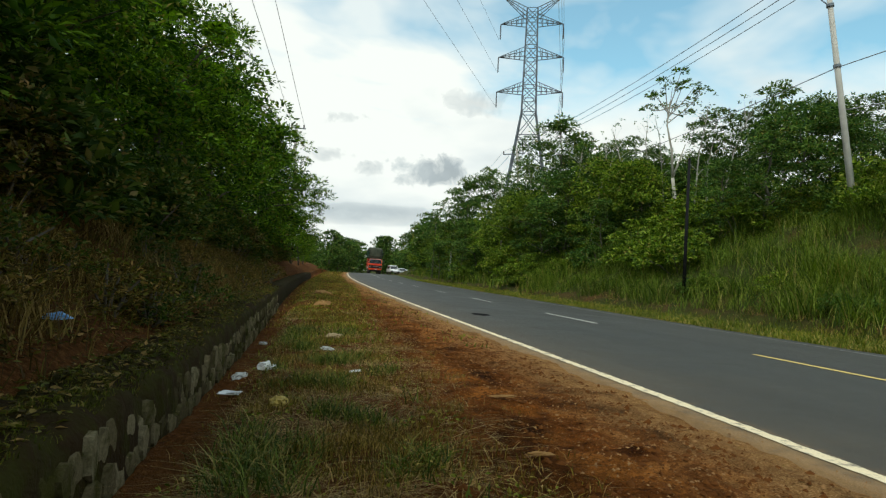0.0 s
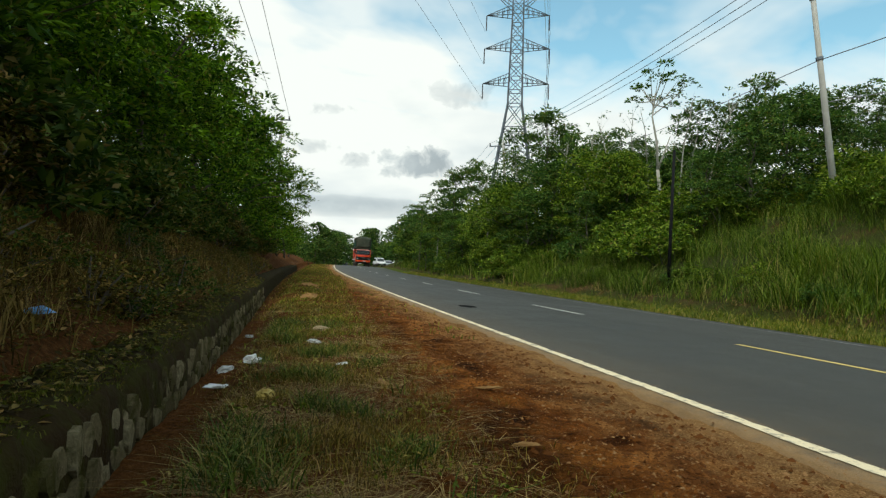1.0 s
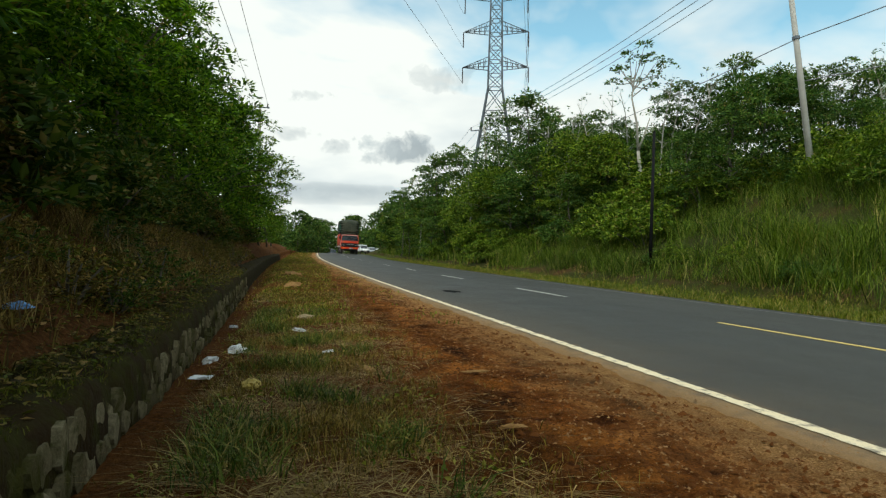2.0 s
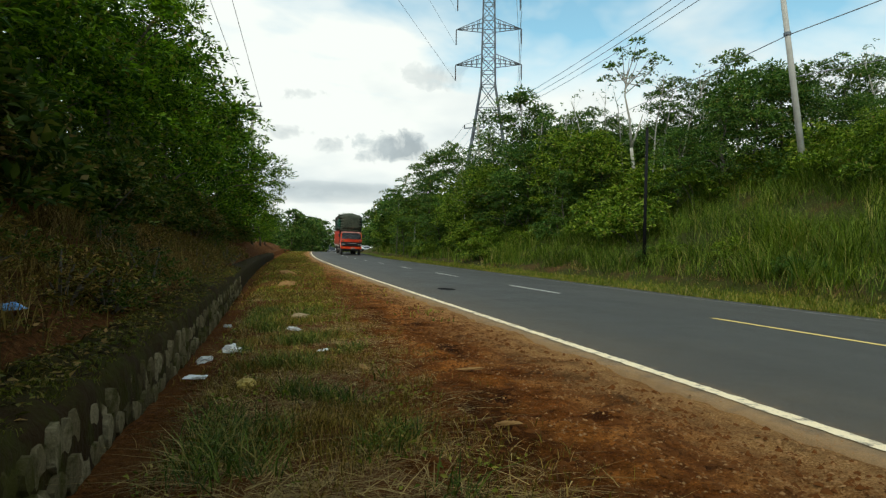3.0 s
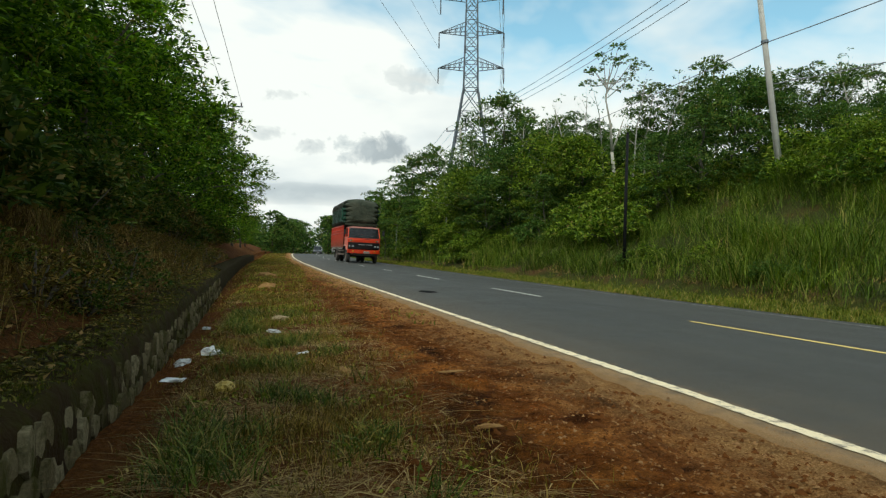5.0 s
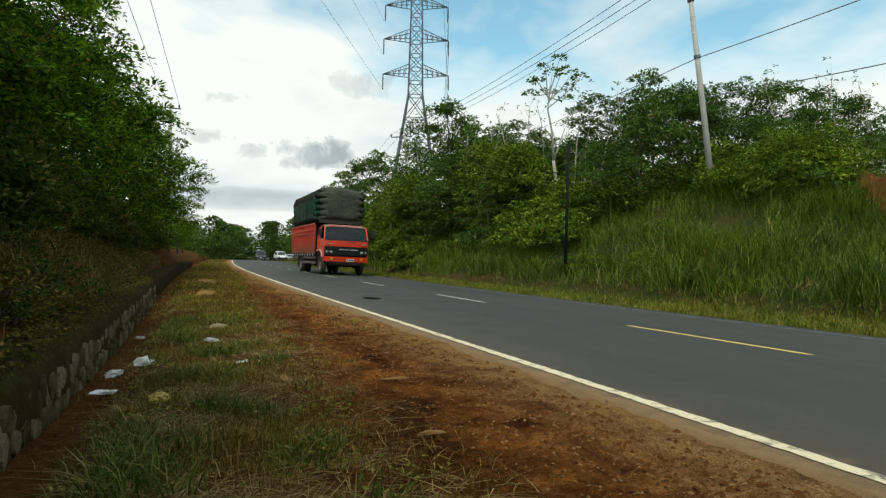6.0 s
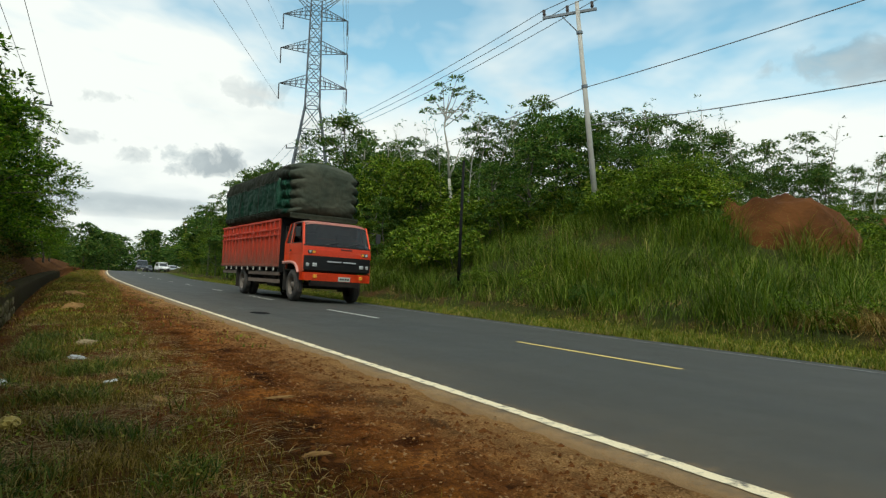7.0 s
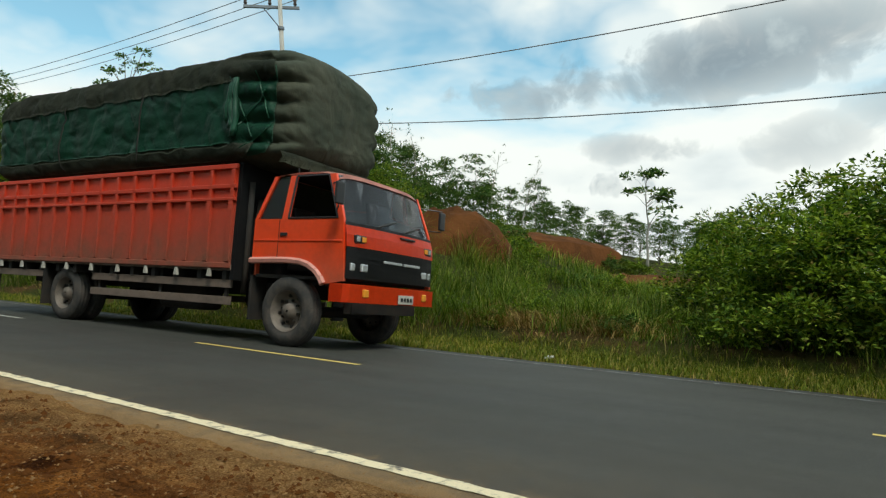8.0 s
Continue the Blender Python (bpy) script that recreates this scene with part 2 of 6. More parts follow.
    cut = ramp(t, maths(t, "MULTIPLY", u, 0.05), [(0.405, 0.0), (0.42, 1.0), (0.45, 1.0), (0.48, 0.0)])
    bank = blend(t, maths(t, "MULTIPLY", cut, ramp(t, n_big, [(0.45, 0.0), (0.65, 0.7)])), bank, bare)
    c = blend(t, far, c, bank)
    t.links.new(c, b.inputs["Base Color"])
    h = maths(t, "ADD", maths(t, "MULTIPLY", n_fine, 0.7), maths(t, "MULTIPLY", n_grit, 0.4))
    h = maths(t, "ADD", h, maths(t, "MULTIPLY", n_lump, 0.9))
    bump(t, b, h, 1.0, 0.06)
    return m


def asphalt_material():
    m, t, b = material("asphalt", 0.75, 0, 0.28)
    v = coords(t)
    uv = t.nodes.new("ShaderNodeUVMap")
    uv.uv_map = "lane"
    sep = t.nodes.new("ShaderNodeSeparateXYZ")
    t.links.new(uv.outputs[0], sep.inputs[0])
    grit = noise_of(t, v, 160.0, 2, 0.7)
    stain = noise_of(t, v, 0.8, 5, 0.6, 0.3)
    stretch = t.nodes.new("ShaderNodeMapping")
    stretch.inputs["Scale"].default_value = (2.2, 0.12, 1)
    t.links.new(uv.outputs[0], stretch.inputs[0])
    tracks = noise_of(t, stretch.outputs[0], 1.0, 4, 0.55)
    c = ramp(t, grit, [(0.25, (0.027, 0.0265, 0.023)), (0.6, (0.046, 0.0455, 0.039)), (0.85, (0.10, 0.094, 0.076))])
    c = blend(t, 0.55, c, ramp(t, tracks, [(0.3, 0.72), (0.7, 1.3)]), "MULTIPLY")
    c = blend(t, 0.5, c, ramp(t, stain, [(0.3, 0.75), (0.75, 1.3)]), "MULTIPLY")
    c = blend(t, 0.4, c, ramp(t, noise_of(t, v, 7.0, 6, 0.65), [(0.3, 0.75), (0.7, 1.25)]), "MULTIPLY")
    wobble = maths(t, "MULTIPLY", maths(t, "SUBTRACT", noise_of(t, v, 5.0, 7, 0.72), 0.5), 0.75)
    edge = ramp(t, maths(t, "ADD", maths(t, "ADD", sep.outputs[0], wobble), 0.5), [(0.30, 1.0), (0.62, 0.0)])
    c = blend(t, maths(t, "MULTIPLY", edge, 0.95), c, ramp(t, grit, [(0.3, (0.15, 0.088, 0.036)), (0.7, (0.34, 0.205, 0.088))]))
    dust = maths(t, "MULTIPLY", ramp(t, maths(t, "MULTIPLY", maths(t, "ADD", sep.outputs[0], maths(t, "MULTIPLY", wobble, 2.0)), 0.25), [(0.0, 0.26), (0.22, 0.07), (0.45, 0.0)]), ramp(t, stain, [(0.3, 0.5), (0.7, 1.0)]))
    c = blend(t, dust, c, (0.17, 0.115, 0.055))
    t.links.new(c, b.inputs["Base Color"])
    t.links.new(ramp(t, stain, [(0.3, 0.62), (0.7, 0.78)]), b.inputs["Roughness"])
    bump(t, b, grit, 0.5, 0.006)
    return m


def paint_material(name, colour, wear=0.5):
    m, t, b = material(name, 0.65, 0, 0.4)
    v = coords(t)
    n = noise_of(t, v, 9.0, 7, 0.7)
    g = noise_of(t, v, 120.0, 2, 0.7)
    c = blend(t, ramp(t, n, [(wear, 0.0), (wear + 0.13, 1.0)]), colour, (0.10, 0.085, 0.07))
    c = blend(t, 0.4, c, ramp(t, g, [(0.2, 0.6), (0.7, 1.15)]), "MULTIPLY")
    t.links.new(c, b.inputs["Base Color"])
    return m


def stone_material():
    """Field stone, each piece of its own tone, with moss and damp in patches."""
    m, t, b = material("wall_stone", 0.95, 0, 0.03)
    g = t.nodes.new("ShaderNodeNewGeometry")
    own = t.nodes.new("ShaderNodeObjectInfo").outputs["Random"]
    p = g.outputs["Position"]
    c = ramp(t, own, [(0.0, (0.048, 0.038, 0.018)), (0.5, (0.115, 0.094, 0.050)), (1.0, (0.19, 0.16, 0.095))])
    c = blend(t, 0.7, c, ramp(t, noise_of(t, p, 45.0, 4, 0.7), [(0.3, 0.5), (0.7, 1.4)]), "MULTIPLY")
    c = blend(t, ramp(t, noise_of(t, p, 5.0, 6, 0.7, 0.5), [(0.46, 0.0), (0.60, 0.88)]), c, (0.040, 0.040, 0.008))
    t.links.new(c, b.inputs["Base Color"])
    bump(t, b, noise_of(t, p, 30.0, 5, 0.65), 0.9, 0.02)
    return m


GROUND = ground_material()
ASPHALT = asphalt_material()
WHITE_LINE = paint_material("white_road_paint", (0.72, 0.61, 0.40), 0.52)
YELLOW_LINE = paint_material("yellow_road_paint", (0.62, 0.46, 0.13), 0.62)
PALE_LINE = paint_material("faded_white_paint", (0.50, 0.49, 0.43), 0.55)
FAINT_LINE = paint_material("worn_road_paint", (0.24, 0.245, 0.245), 0.43)
PATCH = worn("dark_asphalt_patch", (0.008, 0.008, 0.009), (0.02, 0.019, 0.017), 0.95, relief=0.004, spec=0.02)
RED_EARTH = worn("red_earth", (0.105, 0.039, 0.011), (0.040, 0.016, 0.006), 0.95, scale=0.6, amount=0.9, relief=0.05, spec=0.1, fine=7)
STONE = stone_material()
MORTAR = worn("mossy_mortar", (0.024, 0.015, 0.006), (0.030, 0.034, 0.005), 0.95, scale=5.0, amount=0.9, relief=0.035, fine=20, spec=0.05)

# ---- mesh helpers ----
def mesh(name, verts, faces, mat, parent=None, label="", smooth=False):
    me = bpy.data.meshes.new(name)
    me.from_pydata([tuple(v) for v in verts], [], [tuple(f) for f in faces])
    me.materials.append(mat)
    if smooth:
        me.polygons.foreach_set("use_smooth", [True] * len(me.polygons))
    me.update()
    ob = new(name, me)
    if parent:
        ob.parent = parent
    return tagged(ob, label)


def part(name, bm, mat, parent=None, label="", smooth=False):
    me = bpy.data.meshes.new(name)
    bmesh.ops.recalc_face_normals(bm, faces=bm.faces)
    bm.to_mesh(me)
    bm.free()
    me.materials.append(mat)
    if smooth:
        me.polygons.foreach_set("use_smooth", [True] * len(me.polygons))
    ob = new(name, me)
    if parent:
        ob.parent = parent
    return tagged(ob, label)


def thing(name, label, category, m=None, group="", kind=""):
    ob = new(name)
    ob.empty_display_size = 0.2
    if m is not None:
        ob.matrix_basis = m
    return tagged(ob, label, category, group, kind)


def box(bm, lo, hi, bevel=0.0):
    vs = bmesh.ops.create_cube(bm, size=1.0)["verts"]
    for v in vs:
        v.co = Vector([l + (c + 0.5) * (h - l) for l, h, c in zip(lo, hi, v.co)])
    if bevel:
        bmesh.ops.bevel(bm, geom=list({e for v in vs for e in v.link_edges}), offset=bevel, segments=2, profile=0.5, affect="EDGES")


def boxed(lo, hi, bevel=0.0):
    bm = bmesh.new()
    box(bm, lo, hi, bevel)
    return bm


def tube(bm, points, radii, sides=8, caps=True):
    """A tapered round bar through points."""
    rings = []
    for i, p in enumerate(points):
        p = Vector(p)
        d = Vector(points[min(i + 1, len(points) - 1)]) - Vector(points[max(i - 1, 0)])
        d.normalize()
        s = d.cross(Vector((0.31, 0.17, 0.93)) if abs(d.z) < 0.9 else Vector((1, 0, 0))).normalized()
        w = d.cross(s)
        r = float(radii[i] if hasattr(radii, "__len__") else radii)
        rings.append([bm.verts.new(p + r * (math.cos(k) * s + math.sin(k) * w)) for k in np.linspace(0, 2 * math.pi, sides, endpoint=False)])
    for a, b in zip(rings, rings[1:]):
        for k in range(sides):
            bm.faces.new((a[k], a[(k + 1) % sides], b[(k + 1) % sides], b[k]))
    if caps:
        bm.faces.new(rings[0][::-1])
        bm.faces.new(rings[-1])


def tubed(points, radii, sides=8):
    bm = bmesh.new()
    tube(bm, points, radii, sides)
    return bm


def prism(outline, axis_lo, axis_hi, axis="x"):
    """An outline in the two other axes, drawn out along one axis."""
    bm = bmesh.new()
    put = {"x": lambda a, p: (a, p[0], p[1]), "y": lambda a, p: (p[0], a, p[1]), "z": lambda a, p: (p[0], p[1], a)}[axis]
    lo = [bm.verts.new(put(axis_lo, p)) for p in outline]
    hi = [bm.verts.new(put(axis_hi, p)) for p in outline]
    n = len(outline)
    for i in range(n):
        bm.faces.new((lo[i], lo[(i + 1) % n], hi[(i + 1) % n], hi[i]))
    bm.faces.new(lo)
    bm.faces.new(hi[::-1])
    return bm


def wave(x, y, scale, seed=0.0):
    return noise.noise(Vector((x / scale, y / scale, seed)))


# ---- the lie of the land: y runs along the road, u is the offset from its edge line ----
EDGE_Y = [-200, -60, -20, 0, 5, 10, 16, 23, 32, 40, 55, 80, 105, 130, 160, 200, 300, 500]
EDGE_X = [6.5, 4.2, 3.04, 2.76, 2.64, 2.40, 2.02, 1.64, 1.25, 0.92, 0.50, 0.1, 0.3, 0.8, 0.9, -2, -40, -180]
_fy = np.arange(-200, 501, 1.0)
_fx = np.interp(_fy, EDGE_Y, EDGE_X)
for _ in range(3):
    _fx[4:-4] = np.convolve(_fx, np.ones(9) / 9, "valid")
_fz = np.interp(_fy, [-200, 6, 12, 40, 66, 90, 120, 150, 220, 500], [0, 0, 0.035, 0.28, 0.48, 0.93, 1.0, 0.7, -0.5, -0.5])
for _ in range(2):
    _fz[3:-3] = np.convolve(_fz, np.ones(7) / 7, "valid")


def edge_x(y):
    return float(np.interp(y, _fy, _fx))


def road_z(y):
    return float(np.interp(y, _fy, _fz))


def road_width(y):
    return float(np.interp(y, [0, 20, 60, 120], [6.5, 6.65, 7.0, 7.0]))


def camber(u):
    return -0.025 * max(0.0, u - 3.15)


SECT_U = [-120, -40, -20, -9.5, -7.2, -5.6, -4.6, -4.10, -4.04, -3.80, -3.74, -3.56, -3.38, -3.18, -2.9, -2.2, -1.2, -0.4, -0.2]
SECT_Z = [7.0, 4.4, 3.4, 2.9, 2.0, 1.05, 0.42, 0.20, -0.18, -0.20, -0.20, -0.19, -0.15, -0.03, 0.0, 0.015, 0.02, -0.005, -0.02]


def bank_height(y):
    return float(np.interp(y, [-40, 2, 8, 10.5, 13, 17, 40, 80, 130, 250], [0.6, 0.6, 0.7, 1.5, 2.4, 3.3, 3.2, 2.6, 1.8, 0.5]))


def ground_z(u, y):
    z = road_z(y)
    w = road_width(y)
    if u <= -0.2:
        s = float(np.interp(u, SECT_U, SECT_Z))
        if -3.74 < u:
            s += 0.05 * wave(u, y, 0.9) + 0.025 * wave(u, y, 0.22, 4.0)
            if -2.2 < u < -0.4:
                s += 0.03 * wave(u * 2.5, y, 0.35, 9.0)
        elif u < -4.3:
            s += 0.25 * wave(u, y, 1.7, 2.0) + 0.08 * wave(u, y, 0.5, 3.0)
            s *= float(np.interp(y, [60, 130, 250], [1.0, 0.6, 0.2]))
        return z + s
    if u < w + 0.05:
        return z + camber(u) - 0.09
    v = u - w
    h = bank_height(y)
    s = float(np.interp(v, [0, 0.4, 1.55, 1.85, 2.3, 7.6, 11, 30, 90, 400], [-0.17, -0.13, -0.05, 0.17, 0.27, h, h + 0.25, h + 0.9, h + 2.5, h + 4]))
    if v > 0.3:
        s += min(1, v - 0.3) * (0.05 * wave(u, y, 0.8, 7.0))
    if v > 2:
        s += min(1, (v - 2) / 2) * (0.35 * wave(u, y, 4.0, 5.0) + 0.12 * wave(u, y, 1.1, 6.0))
    return z + s


def at(u, y, dz=0.0):
    return Vector((edge_x(y) + u, y, ground_z(u, y) + dz))


def strip_mesh(name, ys, us_of, z_of, mat, **kw):
    """A sheet that follows the road: stations along it, offsets across it."""
    verts, uvs, faces = [], [], []
    n = 0
    for y in ys:
        us = us_of(y)
        n = len(us)
        for u in us:
            verts.append((edge_x(y) + u, y, z_of(u, y)))
            uvs.append((u, y))
    for i in range(len(ys) - 1):
        for j in range(n - 1):
            a = i * n + j
            faces.append((a, a + 1, a + n + 1, a + n))
    ob = mesh(name, verts, faces, mat, smooth=True, **kw)
    layer = ob.data.uv_layers.new(name="lane")
    idx = np.empty(len(ob.data.loops), np.int32)
    ob.data.loops.foreach_get("vertex_index", idx)
    layer.data.foreach_set("uv", np.array(uvs, np.float32)[idx].ravel())
    return ob


def build_land():
    ys = np.concatenate([[-1500, -700, -300, -120, -60], np.arange(-40, -4, 3.0), np.arange(-4, 1, 0.5), np.arange(1, 14, 0.07), np.arange(14, 40, 0.4),
                         np.arange(40, 130, 2.0), np.arange(130, 300, 8.0), [330, 400, 500, 800, 1500, 3000]])
    us = np.concatenate([[-2500, -900, -300, -120, -70, -40, -28, -20, -15, -12], np.arange(-10, -4.3, 0.25), [-4.2, -4.10, -4.04, -3.80],
                         np.arange(-3.74, -0.2, 0.07), [-0.2, 0.0, 2.0, 4.5]])
    right = np.concatenate([[-0.6, 0.04, 0.4], np.arange(0.8, 2.4, 0.15), np.arange(2.4, 9, 0.45), np.arange(9, 30, 2.5), [40, 60, 90, 150, 300, 900, 2500]])
    ob = strip_mesh("ground", list(ys), lambda y: np.concatenate([us, right + road_width(y)]), ground_z, GROUND)
    tagged(ob, "red earth shoulder with mown grass verges and overgrown banks", "ground", kind="structure")
    ys = np.concatenate([np.arange(-60, 0, 3.0), np.arange(0, 30, 0.25), np.arange(30, 160, 2.0), np.arange(160, 420, 8.0)])

    def across(y):
        e = 0.06 * wave(0, y, 0.45, 11.0) + 0.03 * wave(0, y, 0.15, 12.0)
        w = road_width(y) + 0.07 * wave(0, y, 0.8, 13.0)
        return [-0.26 + e, -0.22 + e, -0.05, 0.3, 1.6, 3.15, 4.7, 5.9, w - 0.04, w]

    def top(u, y):
        us = across(y)
        drop = 0.09 if u in (us[0], us[-1]) else 0.0
        return road_z(y) + camber(u) - drop
    road = strip_mesh("road", list(ys), across, top, ASPHALT)
    tagged(road, "dark grey two-lane asphalt road with dusty edges", "road", kind="structure")

    def marking(name, u0, u1, y0, y1, step, mat, label, ragged=0.017):
        ys = np.arange(y0, y1 + 0.001, step)

        def cut(y):
            r = ragged * wave(u0, y, 0.12, 3.0) + ragged * wave(u0, y, 0.05, 5.0)
            return [u0 + r, u1 - ragged * wave(u1, y, 0.1, 8.0)]
        ob = strip_mesh(name, list(ys), cut, lambda u, y: road_z(y) + camber(u) + 0.005, mat)
        return tagged(ob, label, "road marking", group=name.replace("_", " ") + "s", kind="structure")
    marking("edge_line", -0.05, 0.052, -30, 30, 0.05, WHITE_LINE, "worn cream white edge line painted on asphalt")
    marking("edge_line", -0.05, 0.052, 30, 240, 2.0, WHITE_LINE, "worn cream white edge line painted on asphalt", 0.0)
    marking("edge_line", 6.02, 6.10, -30, 60, 0.3, FAINT_LINE, "almost worn away white edge line on asphalt")
    for k in range(-2, 16):
        y0 = 5.13 + 8.08 * k
        marking("centre_dash", 3.17, 3.27, y0, y0 + 3.06, 0.05 if k < 3 else 0.8, YELLOW_LINE if k < 1 else PALE_LINE, "yellow painted centre line dash on asphalt" if k < 1 else "faded pale centre line dash on asphalt", 0.008 if k < 3 else 0.0)
    # tar patch with a ragged rim
    bm = bmesh.new()
    vs = []
    for k in range(22):
        a = k * 2 * math.pi / 22
        r = 1 + 0.25 * wave(math.cos(a), math.sin(a), 0.5)
        u, y = 1.05 + 0.20 * r * math.cos(a), 14.7 + 0.42 * r * math.sin(a)
        vs.append(bm.verts.new((edge_x(y) + u, y, road_z(y) + camber(u) + 0.006)))
    bm.faces.new(vs)
    tagged(part("asphalt_patch", bm, PATCH), "dark ragged tar patch on the asphalt", "road patch", kind="structure")


build_land()


def wall_stone_mesh(seed):
    """A rough field stone about 1 unit wide and high, 0.2 deep, with a worn face."""
    r = random.Random(seed)
    n = 8
    bm = bmesh.new()
    rim, face = [], []
    for k in range(n):
        a = 2 * math.pi * (k + 0.5) / n
        q = 0.5 / max(abs(math.cos(a)), abs(math.sin(a))) * r.uniform(0.86, 1.06)
        rim.append(bm.verts.new((-0.20, q * math.cos(a), q * math.sin(a))))
        face.append(bm.verts.new((0.045 + r.uniform(-0.02, 0.02), 0.93 * q * math.cos(a), 0.92 * q * math.sin(a))))
    mid = bm.verts.new((0.055, r.uniform(-0.1, 0.1), r.uniform(-0.1, 0.1)))
    for k in range(n):
        j = (k + 1) % n
        bm.faces.new((rim[k], rim[j], face[j], face[k]))
        bm.faces.new((face[k], face[j], mid))
    me = bpy.data.meshes.new("stone")
    bm.to_mesh(me)
    bm.free()
    me.materials.append(STONE)
    return me


WALL_PROFILE = [(-3.70, -0.30), (-3.715, -0.02), (-3.735, 0.15), (-3.775, 0.205), (-3.84, 0.222), (-3.90, 0.235), (-4.02, 0.255), (-4.16, 0.26), (-4.18, -0.3)]


def wall_lump(u, y):
    return 0.055 * wave(u * 2, y, 0.33, 1.0) + 0.03 * wave(u * 2, y, 0.11, 2.0) + 0.02 * wave(u, y, 0.05, 4.0)


def coping_z(u, y):
    """The height of the earthy top of the retaining wall."""
    base = float(np.interp(-u, [3.735, 3.775, 3.84, 3.90, 4.02, 4.16], [0.15, 0.205, 0.222, 0.235, 0.255, 0.26]))
    return road_z(y) + base + 0.09 * min(1.0, max(0.0, (y - 5) / 5)) + wall_lump(u, y)


def build_wall():
    ys = list(np.concatenate([np.arange(-6, 1, 0.5), np.arange(1, 12, 0.05), np.arange(12, 20, 0.15), np.arange(20, 62, 0.6)]))
    verts, faces = [], []
    n = len(WALL_PROFILE)
    for y in ys:
        for u, z in WALL_PROFILE:
            g = wall_lump(u, y)
            top = coping_z(u, y) if z > 0.1 else road_z(y) + z + g
            verts.append((edge_x(y) + u + g * 0.3, y, top))
    for i in range(len(ys) - 1):
        for k in range(n - 1):
            a = i * n + k
            faces.append((a, a + n, a + n + 1, a + 1))
    wall = mesh("wall_retaining", verts, faces, MORTAR, smooth=True)
    tagged(wall, "low mossy field-stone retaining wall beside the drain", "wall", kind="structure")
    return wall


wall = build_wall()


# ---- foliage ----
def leaf_mesh(name, pos, axis, normal, length, width, mat, parent=None, label=""):
    """Many small folded leaves, each with its own place and turn."""
    n = len(pos)
    axis = axis / np.linalg.norm(axis, axis=1, keepdims=True)
    side = np.cross(axis, normal)
    side /= np.linalg.norm(side, axis=1, keepdims=True) + 1e-9
    nor = np.cross(side, axis)
    L, W = length[:, None], width[:, None]
    v = np.empty((n, 4, 3), np.float32)
    v[:, 0] = pos
    v[:, 1] = pos + axis * L * 0.45 + side * W * 0.5 + nor * W * 0.16
    v[:, 2] = pos + axis * L - nor * L * 0.12
    v[:, 3] = pos + axis * L * 0.45 - side * W * 0.5 + nor * W * 0.16
    base = np.arange(n, dtype=np.int32)[:, None] * 4
    tri = (base + np.array([[0, 1, 2, 0, 2, 3]], np.int32)).ravel()
    return raw_mesh(name, v.reshape(-1, 3), tri, mat, parent, label)


def raw_mesh(name, verts, tri, mat, parent=None, label=""):
    me = bpy.data.meshes.new(name)
    me.vertices.add(len(verts))
    me.vertices.foreach_set("co", np.asarray(verts, np.float32).ravel())
    me.loops.add(len(tri))
    me.loops.foreach_set("vertex_index", np.asarray(tri, np.int32))
    m = len(tri) // 3
    me.polygons.add(m)
    me.polygons.foreach_set("loop_start", np.arange(0, 3 * m, 3, dtype=np.int32))
    me.update(calc_edges=True)
    me.materials.append(mat)
    ob = new(name, me)
    if parent:
        ob.parent = parent
    return tagged(ob, label)


def spray_leaves(rng, centres, radii, per, size, droop=0.35, flat=0.6):
    """Leaves in whorls round each clump: more on its upper and outer side."""
    k = len(centres)
    d = rng.normal(size=(k * per, 3))
    d /= np.linalg.norm(d, axis=1, keepdims=True)
    d[:, 2] = np.where(d[:, 2] < -0.3, -d[:, 2] * 0.6, d[:, 2])
    c = np.repeat(centres, per, 0)
    r = np.repeat(radii, per)[:, None]
    # twigs, four to seven leaves each
    twig = rng.integers(0, max(1, per // 6), k * per)
    tw = rng.normal(size=(k, max(1, per // 6), 3))
    tw /= np.linalg.norm(tw, axis=2, keepdims=True)
    tw[:, :, 2] = np.abs(tw[:, :, 2]) * 1.0 - 0.25
    td = tw[np.repeat(np.arange(k), per), twig]
    reach = rng.uniform(0.45, 1.0, (k * per, 1)) ** 0.6
    pos = c + td * r * reach * np.array([1, 1, flat]) + d * 0.16 * r
    axis = td * 0.6 + d * 0.9
    axis[:, 2] -= droop
    normal = np.array([0, 0, 1.0]) + 0.55 * rng.normal(size=(k * per, 3))
    ln = size * rng.uniform(0.6, 1.3, k * per)
    return pos, axis, normal, ln


